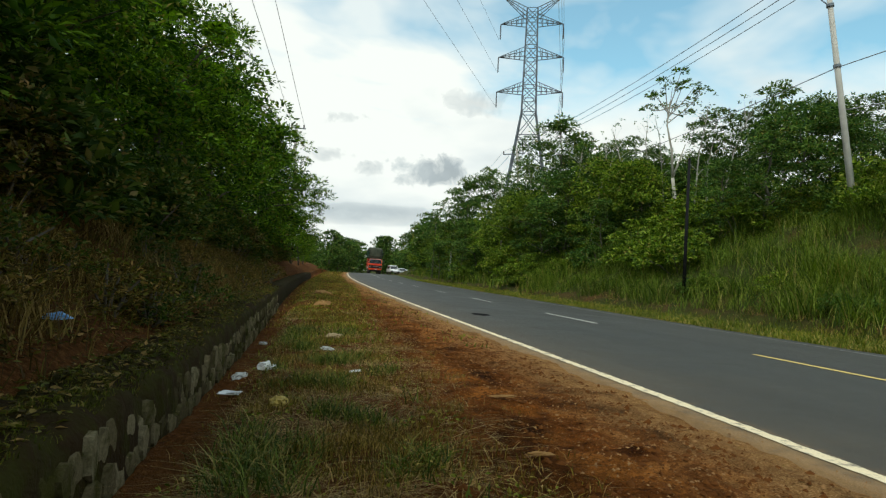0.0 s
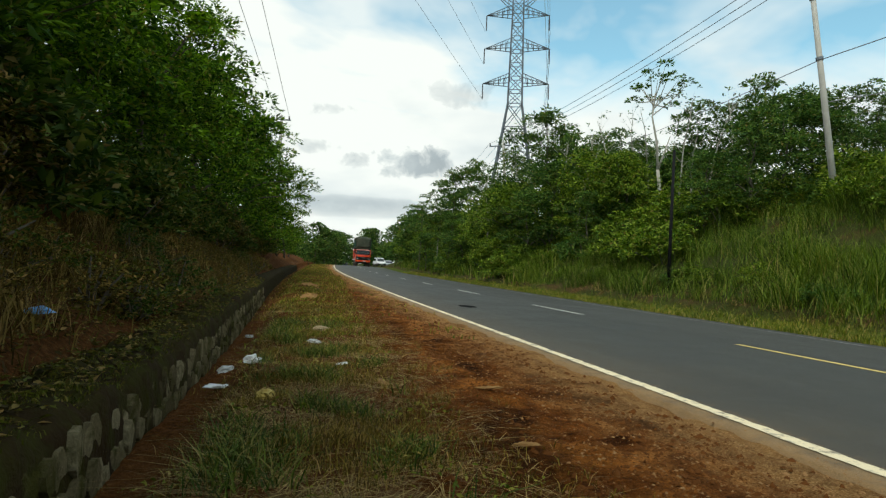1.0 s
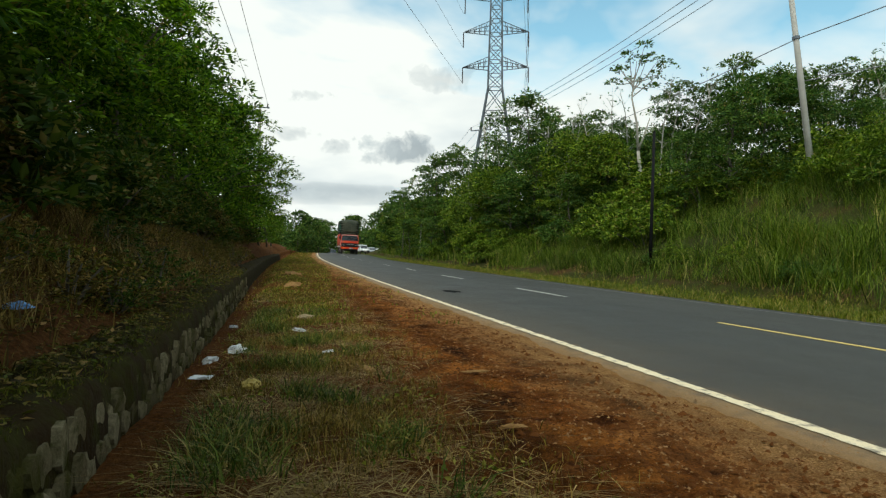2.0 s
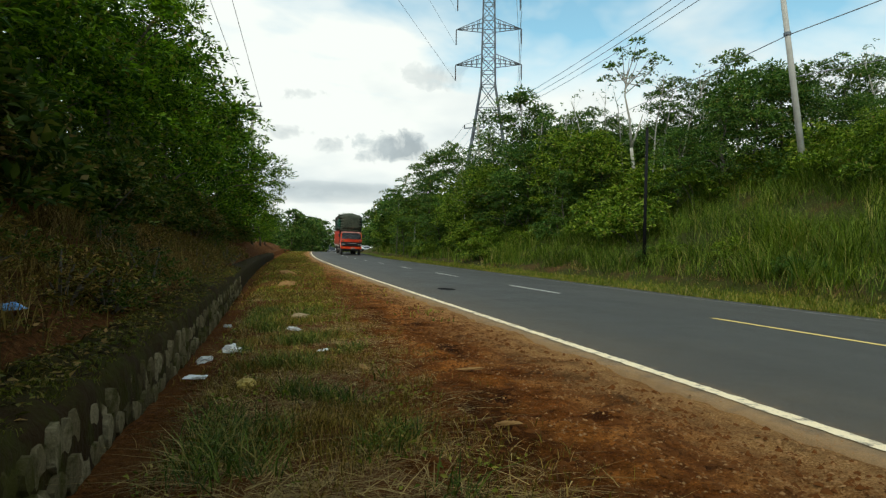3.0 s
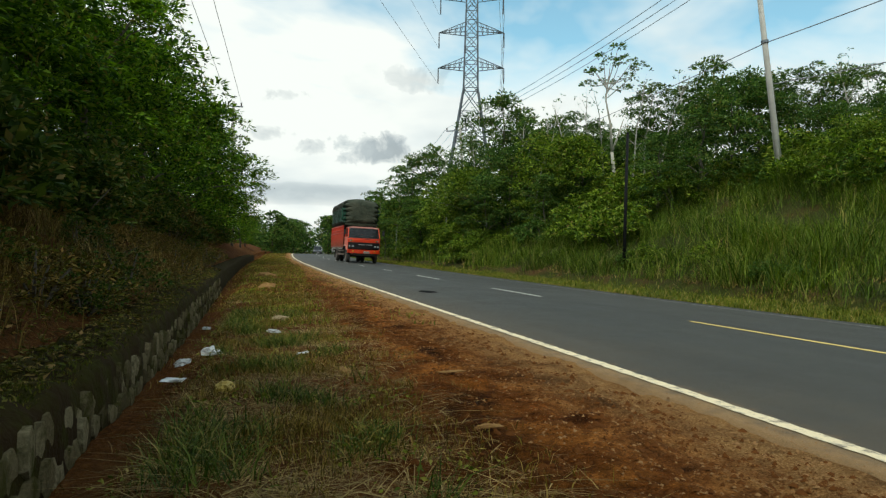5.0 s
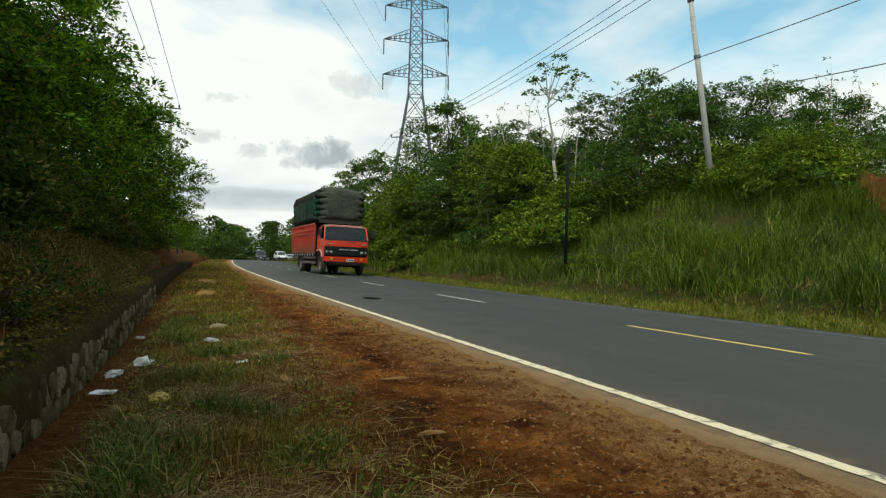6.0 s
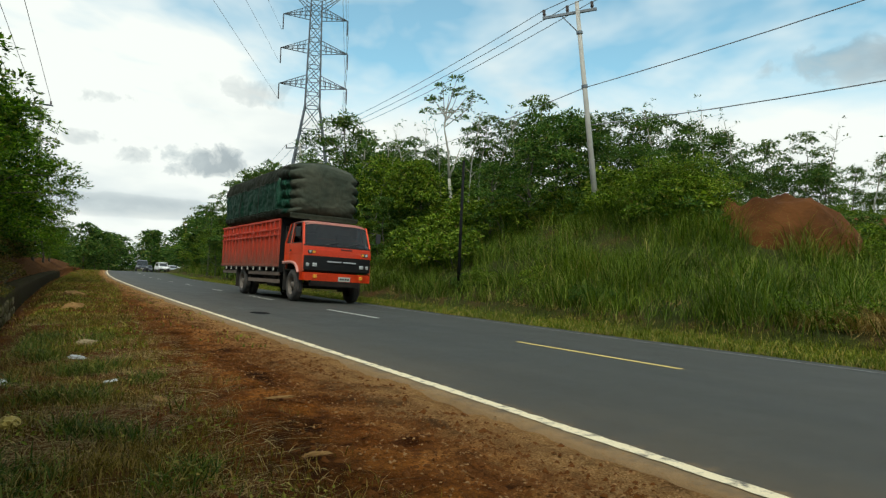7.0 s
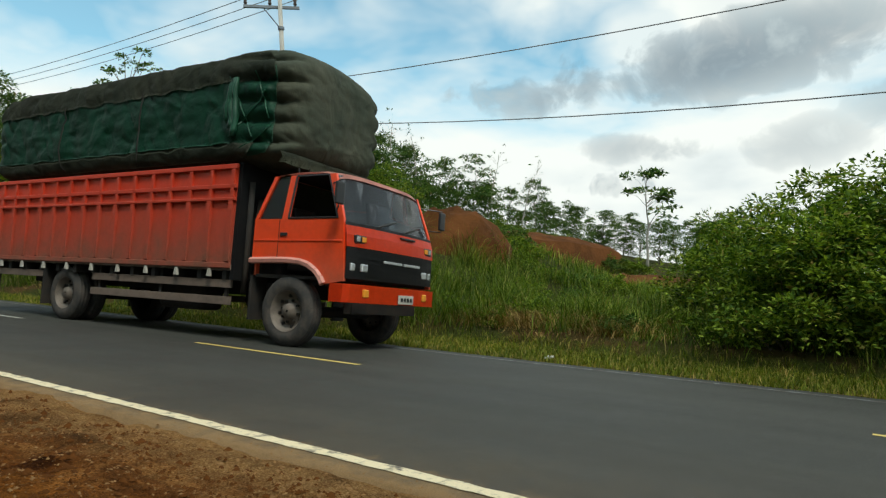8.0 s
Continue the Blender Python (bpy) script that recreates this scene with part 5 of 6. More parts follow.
# ---- vehicles ----
def dusty_paint(name, colour, dust, top, rough=0.38):
    """Lorry paint with road dust thrown up from below, thinning out towards a height."""
    m, t, b = material(name, rough, 0, 0.5)
    v = coords(t)
    sep = t.nodes.new("ShaderNodeSeparateXYZ")
    t.links.new(v, sep.inputs[0])
    n = noise_of(t, v, 2.2, 6, 0.65, 0.4)
    f = maths(t, "ADD", maths(t, "MULTIPLY", sep.outputs[2], 1.0 / top), maths(t, "MULTIPLY", maths(t, "SUBTRACT", n, 0.5), 0.55))
    d = ramp(t, f, [(0.40, 0.85), (0.62, 0.42), (0.95, 0.06)])
    c = blend(t, d, colour, dust)
    c = blend(t, 0.35, c, ramp(t, noise_of(t, v, 14.0, 4), [(0.25, 0.75), (0.75, 1.2)]), "MULTIPLY")
    t.links.new(c, b.inputs["Base Color"])
    t.links.new(maths(t, "ADD", maths(t, "MULTIPLY", d, 0.5), rough, True), b.inputs["Roughness"])
    return m


DUST = (0.20, 0.105, 0.06)
CAB_PAINT = dusty_paint("orange_cab_paint", (0.80, 0.062, 0.012), DUST, 1.6, 0.30)
FRONT_PAINT = dusty_paint("clean_orange_paint", (0.86, 0.058, 0.009), DUST, 0.75, 0.28)
BED_PAINT = dusty_paint("red_bed_paint", (0.52, 0.036, 0.009), (0.13, 0.070, 0.042), 2.6, 0.5)
TRIM_PAINT = worn("faded_pink_trim", (0.62, 0.27, 0.22), (0.4, 0.2, 0.15), 0.5, scale=5)
BLACK_TRIM = worn("black_plastic", (0.012, 0.012, 0.013), (0.05, 0.04, 0.035), 0.45, scale=4, amount=0.35)
DARK_FRAME = worn("dirty_chassis", (0.012, 0.011, 0.010), (0.045, 0.032, 0.022), 0.9, scale=3, amount=0.7)
TIMBER = worn("weathered_timber", (0.16, 0.115, 0.09), (0.09, 0.07, 0.055), 0.85, scale=4, amount=0.7, relief=0.004)
RUBBER = worn("dusty_rubber", (0.035, 0.033, 0.031), (0.13, 0.10, 0.08), 0.85, scale=6, amount=0.6)
RIM = worn("dusty_steel_rim", (0.17, 0.14, 0.115), (0.08, 0.06, 0.05), 0.7, 0.2, scale=7)
CHROME = worn("lamp_glass", (0.62, 0.63, 0.63), (0.35, 0.33, 0.3), 0.15, 0.5, scale=9)
AMBER = worn("amber_lens", (0.75, 0.28, 0.03), (0.5, 0.2, 0.05), 0.2, scale=9)
PLATE = worn("number_plate", (0.48, 0.45, 0.40), (0.25, 0.2, 0.16), 0.5, scale=12)
BADGE = worn("badge_metal", (0.55, 0.55, 0.55), (0.3, 0.3, 0.3), 0.35, 0.5)
SEAT = worn("dark_seat_cloth", (0.02, 0.02, 0.022), (0.04, 0.035, 0.03), 0.9)


def canvas(name, colour, faded, rough):
    m, t, b = material(name, rough, 0, 0.35)
    v = coords(t)
    patches = noise_of(t, v, 1.1, 5, 0.6, 0.6)
    folds = noise_of(t, v, 1.7, 2, 0.4, 1.0)
    fine = noise_of(t, v, 9.0, 4, 0.6, 1.0)
    c = blend(t, ramp(t, patches, [(0.35, 0.0), (0.7, 0.85)]), colour, faded)
    c = blend(t, 0.4, c, ramp(t, fine, [(0.25, 0.6), (0.75, 1.3)]), "MULTIPLY")
    t.links.new(c, b.inputs["Base Color"])
    bump(t, b, maths(t, "ADD", folds, maths(t, "MULTIPLY", fine, 0.10)), 0.8, 0.10)
    return m


TARP_GREY = canvas("grey_green_canvas", (0.028, 0.036, 0.022), (0.062, 0.062, 0.040), 0.85)
TARP_GREEN = canvas("green_canvas", (0.006, 0.070, 0.034), (0.014, 0.045, 0.028), 0.55)


def glass_material(name, tint):
    m, t, b = material(name, 0.04, 0, 0.6)
    b.inputs["Base Color"].default_value = (*tint, 1)
    b.inputs["Transmission Weight"].default_value = 0.55
    b.inputs["IOR"].default_value = 1.45
    n = noise_of(t, coords(t), 3.0, 5)
    t.links.new(ramp(t, n, [(0.35, 0.03), (0.75, 0.14)]), b.inputs["Roughness"])
    return m


GLASS = glass_material("dusty_tinted_glass", (0.06, 0.065, 0.07))


def lathe(profile, n=28, axis_x=True):
    """A profile of (along, radius) turned about the x axis."""
    bm = bmesh.new()
    rings = []
    for a, r in profile:
        rings.append([bm.verts.new((a, r * math.cos(2 * math.pi * k / n), r * math.sin(2 * math.pi * k / n))) for k in range(n)])
    for p, q in zip(rings, rings[1:]):
        for k in range(n):
            bm.faces.new((p[k], p[(k + 1) % n], q[(k + 1) % n], q[k]))
    return bm


def lorry_wheel(name, parent, x, y, r, side, dual=False, label=""):
    """A wheel part: pressed rim with hand holes and nuts, tyre with tread blocks. side: -1 faces -x."""
    w = 0.27
    wd = part(name, lathe([(side * 0.10, 0.02), (side * 0.10, 0.10), (side * 0.02, 0.13), (side * -0.01, 0.22), (side * 0.03, 0.27), (side * 0.115, 0.30), (side * 0.125, 0.315)]), RIM, parent, label, True)
    for k in range(8):
        a = 2 * math.pi * k / 8
        part("wheel_nut", tubed([(side * 0.0, 0.165 * math.cos(a), 0.165 * math.sin(a)), (side * 0.045, 0.165 * math.cos(a), 0.165 * math.sin(a))], 0.02, 6), DARK_FRAME, wd)
    for k in range(8):
        a = 2 * math.pi * (k + 0.5) / 8
        part("hand_hole", tubed([(side * -0.01, 0.235 * math.cos(a), 0.235 * math.sin(a)), (side * 0.022, 0.235 * math.cos(a), 0.235 * math.sin(a))], 0.028, 8), BLACK_TRIM, wd)
    for k in range(2 if dual else 1):
        o = -side * (0.0 + 0.33 * k)
        prof = [(o - w / 2 + 0.02, 0.31), (o - w / 2, 0.36), (o - w / 2 - 0.01, r - 0.12), (o - w / 2 + 0.03, r - 0.02), (o - w / 4 - 0.012, r), (o - w / 4, r - 0.015), (o - w / 4 + 0.012, r), (o - 0.012, r + 0.003), (o, r - 0.013), (o + 0.012, r + 0.003), (o + w / 4 - 0.012, r), (o + w / 4, r - 0.015), (o + w / 4 + 0.012, r), (o + w / 2 - 0.03, r - 0.02), (o + w / 2 + 0.01, r - 0.12), (o + w / 2, 0.36), (o + w / 2 - 0.02, 0.31)]
        bm = lathe(prof, 36)
        part("tyre", bm, RUBBER, wd, smooth=True)
    wd.location = (x, y, r)
    return wd


def load_point(px, py, pz, lift=0.0):
    """A point of the sheeted load, from a place on the cube of half size 1: sack layers bulge round the front corners."""
    c = Vector((px, py, pz))
    q = (abs(c.x) ** 8 + abs(c.y) ** 16 + abs(c.z) ** 6) ** (1 / 8.0)
    c = c / max(q, 0.2)
    x, y, z = 1.30 * c.x, 4.80 + 4.55 * c.y, 3.75 + 0.95 * c.z
    z += 0.14 * (1 - (x / 1.3) ** 2) * (1 if c.z > 0 else 0) * min(1, (9.45 - y) / 1.5)
    droop = 0.16 * max(0.0, 1 - (y - 0.2) / 2.0) * max(0.0, c.z) * max(0.0, c.x)
    z -= droop
    corner = max(0.0, min(1.0, (abs(c.x) - 0.62) / 0.3)) * max(0.0, min(1.0, 1 - (y - 0.9) / 0.9))
    phase = (z - 2.86 + 0.05 * math.sin(2.1 * y)) / 0.335
    layer = abs(math.sin(math.pi * phase)) ** 0.55
    tilt = 0.12 * noise.noise(Vector((math.floor(phase), 3.3, px)))
    out = Vector((c.x, 0.7 * c.y, 0.12 * c.z))
    crease = abs(noise.noise(Vector((x * 2.0 + 0.6 * z, y * 2.6 - 1.1 * z, z * 1.2 + 5)))) ** 0.5
    face = max(0.0, min(1.0, -c.y * 8 - 6.4)) * (1 - corner)
    seam = face * (0.012 * abs(math.sin(math.pi * x / 0.62)) ** 0.25 + 0.012 * abs(math.sin(math.pi * (z - 2.9) / 0.42)) ** 0.3)
    f = corner * (0.15 * layer - 0.11 + tilt * layer) + seam - 0.055 * (1 - crease) ** 3 * (1 - 0.5 * face)
    f += 0.03 * noise.noise(Vector((x * 1.5, y * 1.1, z * 2.2))) + 0.02 * noise.noise(Vector((x * 5, y * 4, z * 7)))
    if z < 2.98:
        f -= 0.35 * (2.98 - z)
    hem = 0.035 * abs(math.sin(3.1 * y + 0.6 * math.sin(1.3 * y))) ** 0.5 * max(0.0, min(1.0, (c.z - 0.45) * 3))
    return Vector((x, y, z + hem)) + out * (f + lift)


FRONT_AXLE = 0.10


def build_lorry():
    t = thing("cargo_lorry", "orange-red cargo lorry with high tarpaulin-covered load on the road", "lorry")
    r = 0.53
    # chassis
    for x in (-0.42, 0.42):
        part("chassis_rail", boxed((x - 0.05, -0.85, 0.72), (x + 0.05, 8.4, 0.95)), DARK_FRAME, t)
    for y in (FRONT_AXLE, 6.0):
        part("axle", tubed([(-0.85, y, r), (0.85, y, r)], 0.09, 8), DARK_FRAME, t)
    part("fuel_tank", boxed((-1.0, 2.2, 0.42), (-0.5, 3.3, 0.88), 0.08), DARK_FRAME, t)
    part("air_tank", tubed([(0.75, 1.6, 0.65), (0.75, 2.8, 0.65)], 0.22, 12), DARK_FRAME, t)
    bm = lathe([(-0.12, 0.3), (-0.13, 0.48), (0, 0.52), (0.13, 0.48), (0.12, 0.3), (-0.12, 0.3)], 20)
    bmesh.ops.rotate(bm, verts=bm.verts, cent=(0, 0, 0), matrix=Matrix.Rotation(radians(90), 3, "Y"))
    bmesh.ops.translate(bm, verts=bm.verts, vec=(0, 7.4, 0.62))
    part("spare_tyre", bm, RUBBER, t)
    # cab: shell pieces
    arch = [(-0.72, 0.96), (-0.66, 1.05), (-0.56, 1.15), (-0.42, 1.23), (-0.25, 1.275), (0.0, 1.29), (0.4, 1.285), (0.84, 1.27)]
    for s in (-1, 1):
        x0, x1 = (-1.19, -1.14) if s < 0 else (1.14, 1.19)
        low = [(0.87, 1.26), (0.87, 1.92), (-0.90, 1.92), (-0.98, 1.02)] + [(FRONT_AXLE + p, q) for p, q in arch if FRONT_AXLE + p < 0.86]
        door = prism(low, x0, x1)
        part("cab_side", door, CAB_PAINT, t)
        lean = [(0.87, 1.92), (0.80, 1.92), (0.50, 2.60), (0.58, 2.60)]
        for name, poly in (("rear_pillar", lean), ("door_pillar", [(0.30, 1.92), (0.18, 1.92), (0.12, 2.60), (0.24, 2.60)]), ("front_pillar", [(-0.90, 1.92), (-0.80, 1.92), (-0.53, 2.60), (-0.64, 2.60)])):
            bm = prism(poly, x0, x1)
            for v in bm.verts:
                if v.co.z > 2.2:
                    v.co.x -= s * 0.06
            part(name, bm, CAB_PAINT, t)
        bm = prism([(0.80, 1.93), (0.30, 1.93), (0.24, 2.60), (0.50, 2.60)], s * 1.15 - 0.006, s * 1.15 + 0.006)
        for v in bm.verts:
            if v.co.z > 2.2:
                v.co.x -= s * 0.06
        part("quarter_window", bm, GLASS, t)
        # the wound-down side window shows its raised frame
        bm = bmesh.new()
        rim = [(0.17, 1.93), (-0.79, 1.93), (-0.52, 2.585), (0.115, 2.585)]
        for p, q in zip(rim, rim[1:] + rim[:1]):
            tube(bm, [(s * (1.185 if p[1] < 2.2 else 1.125), *p), (s * (1.185 if q[1] < 2.2 else 1.125), *q)], 0.018, 5)
        part("window_frame", bm, BLACK_TRIM, t)
        bm = bmesh.new()
        for p, q in zip(arch, arch[1:]):
            tube(bm, [(s * 1.205, FRONT_AXLE + p[0], p[1]), (s * 1.205, min(0.88, FRONT_AXLE + q[0]), q[1])], 0.05, 6, False)
        part("wheel_arch_flare", bm, TRIM_PAINT, t, "faded pinkish wheel arch flare")
        part("door_lining", prism([(0.82, 1.3), (0.82, 1.9), (-0.84, 1.9), (-0.88, 1.32)], s * 1.125 - 0.008, s * 1.125 + 0.008), SEAT, t)
        part("door_handle", boxed((s * 1.20 - 0.012, 0.16, 1.66), (s * 1.20 + 0.012, 0.30, 1.71), 0.005), BLACK_TRIM, t)
        part("door_seam", boxed((s * 1.191 - 0.003, 0.335, 1.32), (s * 1.191 + 0.003, 0.345, 1.92)), BLACK_TRIM, t)
        part("side_moulding", boxed((s * 1.19 - 0.012, -0.9, 1.58), (s * 1.19 + 0.012, 0.86, 1.61), 0.004), CAB_PAINT, t)
        part("mudflap", boxed((s * 1.0 - 0.16, 0.86, 0.35), (s * 1.0 + 0.16, 0.90, 1.05)), DARK_FRAME, t)
        part("mudflap", boxed((s * 0.95 - 0.28, 6.65, 0.28), (s * 0.95 + 0.28, 6.68, 1.0)), DARK_FRAME, t)
        bm = bmesh.new()
        tube(bm, [(s * 1.17, -0.75, 2.05), (s * 1.42, -0.98, 2.05), (s * 1.42, -0.98, 2.42), (s * 1.14, -0.62, 2.45)], 0.012, 5)
        part("mirror_arm", bm, BLACK_TRIM, t)
        part("mirror", boxed((s * 1.42 - 0.09, -1.01, 2.08), (s * 1.42 + 0.09, -0.96, 2.40), 0.02), BLACK_TRIM, t)

    def front_sheet(rows, mat, name, thick=0.03, n=12, smooth=True):
        """A bowed sheet across the cab front: rows of (half width, y at the corners, bow, z)."""
        bm = bmesh.new()
        grid = []
        for hw, y, bow, z in rows:
            line = []
            for k in range(n + 1):
                f = 2 * k / n - 1
                line.append(bm.verts.new((hw * f, y - bow * (1 - abs(f) ** 3), z)))
            grid.append(line)
        for a, b in zip(grid, grid[1:]):
            for k in range(n):
                bm.faces.new((a[k], a[k + 1], b[k + 1], b[k]))
        geo = bmesh.ops.solidify(bm, geom=list(bm.faces), thickness=thick)
        return part(name, bm, mat, t, smooth=False)
    front_sheet([(1.185, -0.985, 0.10, 1.52), (1.185, -0.97, 0.10, 1.70), (1.18, -0.93, 0.10, 1.84)], FRONT_PAINT, "front_panel")
    front_sheet([(1.17, -0.985, 0.09, 1.06), (1.17, -0.985, 0.09, 1.30), (1.17, -0.975, 0.09, 1.53)], BLACK_TRIM, "grille")
    for k in range(5):
        z = 1.12 + 0.08 * k
        front_sheet([(1.10, -1.0, 0.09, z), (1.10, -1.0, 0.09, z + 0.025)], BLACK_TRIM, "grille_bar", 0.02)
    front_sheet([(1.13, -0.905, 0.10, 1.86), (1.11, -0.77, 0.09, 2.22), (1.08, -0.64, 0.07, 2.59)], GLASS, "windscreen", 0.012)
    front_sheet([(1.18, -0.935, 0.10, 1.83), (1.18, -0.925, 0.10, 1.875)], BLACK_TRIM, "windscreen_seal", 0.02)
    # roof with rolled edges
    bm = bmesh.new()
    grid = []
    for k, (y, z) in enumerate([(-0.67, 2.575), (-0.60, 2.65), (-0.35, 2.70), (0.1, 2.71), (0.48, 2.68), (0.60, 2.60)]):
        bow = 0.07 if k < 2 else 0.0
        grid.append([bm.verts.new((1.13 * f, y - bow * (1 - abs(f) ** 3), z - 0.07 * abs(f) ** 6)) for f in np.linspace(-1, 1, 15)])
    for a, b in zip(grid, grid[1:]):
        for k in range(14):
            bm.faces.new((a[k], a[k + 1], b[k + 1], b[k]))
    bmesh.ops.solidify(bm, geom=list(bm.faces), thickness=0.06)
    part("roof", bm, TRIM_PAINT, t, "faded pinkish red cab roof")
    part("cab_back", boxed((-1.13, 0.82, 1.05), (1.13, 0.86, 1.95)), CAB_PAINT, t)
    bm = prism([(0.86, 1.95), (0.82, 1.95), (0.54, 2.6), (0.58, 2.6)], -1.10, 1.10)
    part("cab_back_upper", bm, BLACK_TRIM, t)
    part("cab_floor", boxed((-1.13, -0.9, 1.02), (1.13, 0.82, 1.07)), DARK_FRAME, t)
    part("dashboard", boxed((-1.08, -0.86, 1.45), (1.08, -0.52, 1.86), 0.05), SEAT, t)
    for x in (-0.6, 0.55):
        part("seat", boxed((x - 0.27, -0.05, 1.1), (x + 0.27, 0.45, 1.55), 0.06), SEAT, t)
        part("seat_back", boxed((x - 0.26, 0.36, 1.5), (x + 0.26, 0.5, 2.15), 0.05), SEAT, t)
    part("headliner", boxed((-1.04, -0.5, 2.60), (1.04, 0.48, 2.63)), SEAT, t)
    part("back_lining", boxed((-1.08, 0.76, 1.07), (1.08, 0.80, 1.93)), SEAT, t)
    for k in range(4):
        x = -0.85 + 0.12 * k
        part("roof_peg", tubed([(x, 0.35 - 0.12 * k, 2.66), (x - 0.02, 0.35 - 0.12 * k, 2.78)], 0.015, 5), BLACK_TRIM, t)
    # bumper with wrapped ends
    bm = bmesh.new()
    path = [(-1.20, -0.74), (-1.20, -0.98), (-1.14, -1.06), (-0.6, -1.11), (0, -1.125), (0.6, -1.11), (1.14, -1.06), (1.20, -0.98), (1.20, -0.74)]
    lo = [bm.verts.new((x, y, 0.72)) for x, y in path]
    hi = [bm.verts.new((x, y, 0.985)) for x, y in path]
    for k in range(len(path) - 1):
        bm.faces.new((lo[k], lo[k + 1], hi[k + 1], hi[k]))
    bmesh.ops.solidify(bm, geom=list(bm.faces), thickness=0.05)
    part("bumper", bm, FRONT_PAINT, t)
    part("skid_plate", boxed((-0.85, -0.90, 0.55), (0.85, -0.75, 0.74)), DARK_FRAME, t)
    for s in (-1, 1):
        for x in (0.82, 1.02):
            h = part("headlamp", boxed((s * x - 0.075, -1.07 + 0.05 * (x > 0.9), 1.17), (s * x + 0.075, -0.99, 1.29), 0.02), CHROME, t, "clear square headlamp")
        part("turn_signal", boxed((s * 0.92 - 0.13, -1.045, 1.58), (s * 0.92 + 0.13, -0.96, 1.70), 0.02), BLACK_TRIM, t, "black framed turn signal")
        part("amber_lens", boxed((s * 0.86 - 0.05, -1.06, 1.60), (s * 0.86 + 0.05, -1.03, 1.68), 0.01), AMBER, t)
        part("clear_lens", boxed((s * 0.99 - 0.04, -1.05, 1.60), (s * 0.99 + 0.04, -1.02, 1.68), 0.01), CHROME, t)
        part("fog_lamp", boxed((s * 0.80 - 0.065, -1.115, 0.80), (s * 0.80 + 0.065, -1.07, 0.92), 0.015), AMBER, t, "yellow fog lamp in the bumper")
        part("wiper", tubed([(s * 0.35 - 0.2, -1.04, 1.87), (s * 0.35 + 0.35, -0.98, 2.02)], 0.012, 5), BLACK_TRIM, t)
    part("number_plate", boxed((-0.02, -1.155, 0.735), (0.40, -1.14, 0.875), 0.006), PLATE, t, "dusty blank number plate")
    for k in range(4):
        part("plate_bar", boxed((0.04 + 0.085 * k, -1.159, 0.775), (0.10 + 0.085 * k, -1.155, 0.835)), BLACK_TRIM, t)
    for x0, x1 in ((-0.42, 0.08), (0.14, 0.60)):
        part("badge_bar", boxed((x0, -1.112, 1.335), (x1, -1.09, 1.375), 0.006), BADGE, t)
    part("panel_vent", boxed((0.05, -1.085, 1.76), (0.45, -1.04, 1.79), 0.006), BLACK_TRIM, t)
    # cargo bed
    part("bed_floor", boxed((-1.24, 1.28, 1.10), (1.24, 9.25, 1.19)), TIMBER, t)
    for k in range(13):
        y = 1.45 + 0.6 * k
        part("cross_beam", boxed((-1.20, y - 0.05, 0.95), (1.20, y + 0.05, 1.10)), DARK_FRAME, t)
    # headboard coloured black for the shade between cab and load
    part("headboard", boxed((-1.22, 1.22, 0.95), (1.22, 1.30, 2.85)), BLACK_PAINT_AND_SHADE, t, "front wall of the bed, shade under the canvas painted black")
    for x, top in ((-1.05, 2.55), (-0.86, 2.30)):
        part("exhaust_pipe", tubed([(x, 1.14, 0.75), (x, 1.14, 1.3), (x, 1.15, top)], [0.05, 0.045, 0.045], 8), DARK_FRAME, t, smooth=True)
    part("tailboard", boxed((-1.22, 9.23, 1.15), (1.22, 9.29, 2.75)), BED_PAINT, t)
    for s in (-1, 1):
        x = s * 1.22
        side = part("bed_side", boxed((x - 0.02, 1.30, 1.17), (x + 0.02, 9.25, 2.80)), BED_PAINT, t)
        o = x + s * 0.02
        for name, z0, z1, d in (("top_rail", 2.74, 2.82, 0.05), ("upper_rail", 2.42, 2.49, 0.045), ("middle_rail", 2.22, 2.27, 0.055), ("bottom_rail", 1.13, 1.22, 0.03)):
            part(name, boxed((min(o, o + s * d), 1.27, z0), (max(o, o + s * d), 9.27, z1), 0.01), BED_PAINT, side)
        for k in range(16):
            y = 1.36 + 0.512 * k
            a, b = o + s * 0.002, o + s * 0.055
            bm = prism([(a, 2.24), (b, 2.22), (b, 2.05), (o + s * 0.035, 1.24), (a, 1.22)], y - 0.045, y + 0.045, "y")
            part("rib", bm, BED_PAINT, side)
            part("stake", boxed((min(a, o + s * 0.045), y - 0.035, 2.27), (max(a, o + s * 0.045), y + 0.035, 2.74)), BED_PAINT, side)
        for k in range(9):
            y = 1.75 + 0.82 * k
            bm = prism([(y - 0.02, 1.12), (y + 0.02, 1.12), (y + 0.045, 0.99), (y - 0.045, 0.99)], s * 1.25 - 0.02, s * 1.25 + 0.02)
            part("rope_hook", bm, PLATE, side, "pale rope hook")
        for y0, y1 in ((1.30, 5.1), (6.75, 9.15)):
            for z in (0.55, 0.82):
                if y0 > 6 and z < 0.7:
                    continue
                part("side_guard", boxed((s * 1.16 - 0.02, y0, z), (s * 1.16 + 0.02, y1, z + 0.13), 0.006), TIMBER, t)
        for y in (1.45, 3.1, 4.9, 6.8, 8.6):
            part("guard_bracket", boxed((s * 1.12 - 0.02, y - 0.03, 0.55), (s * 1.12 + 0.02, y + 0.03, 1.12)), DARK_FRAME, t)
    # load under canvas: a grey cover over the whole, a green sheet along each side, the cover's loose hem above it
    bm = bmesh.new()
    bmesh.ops.create_cube(bm, size=2.0)
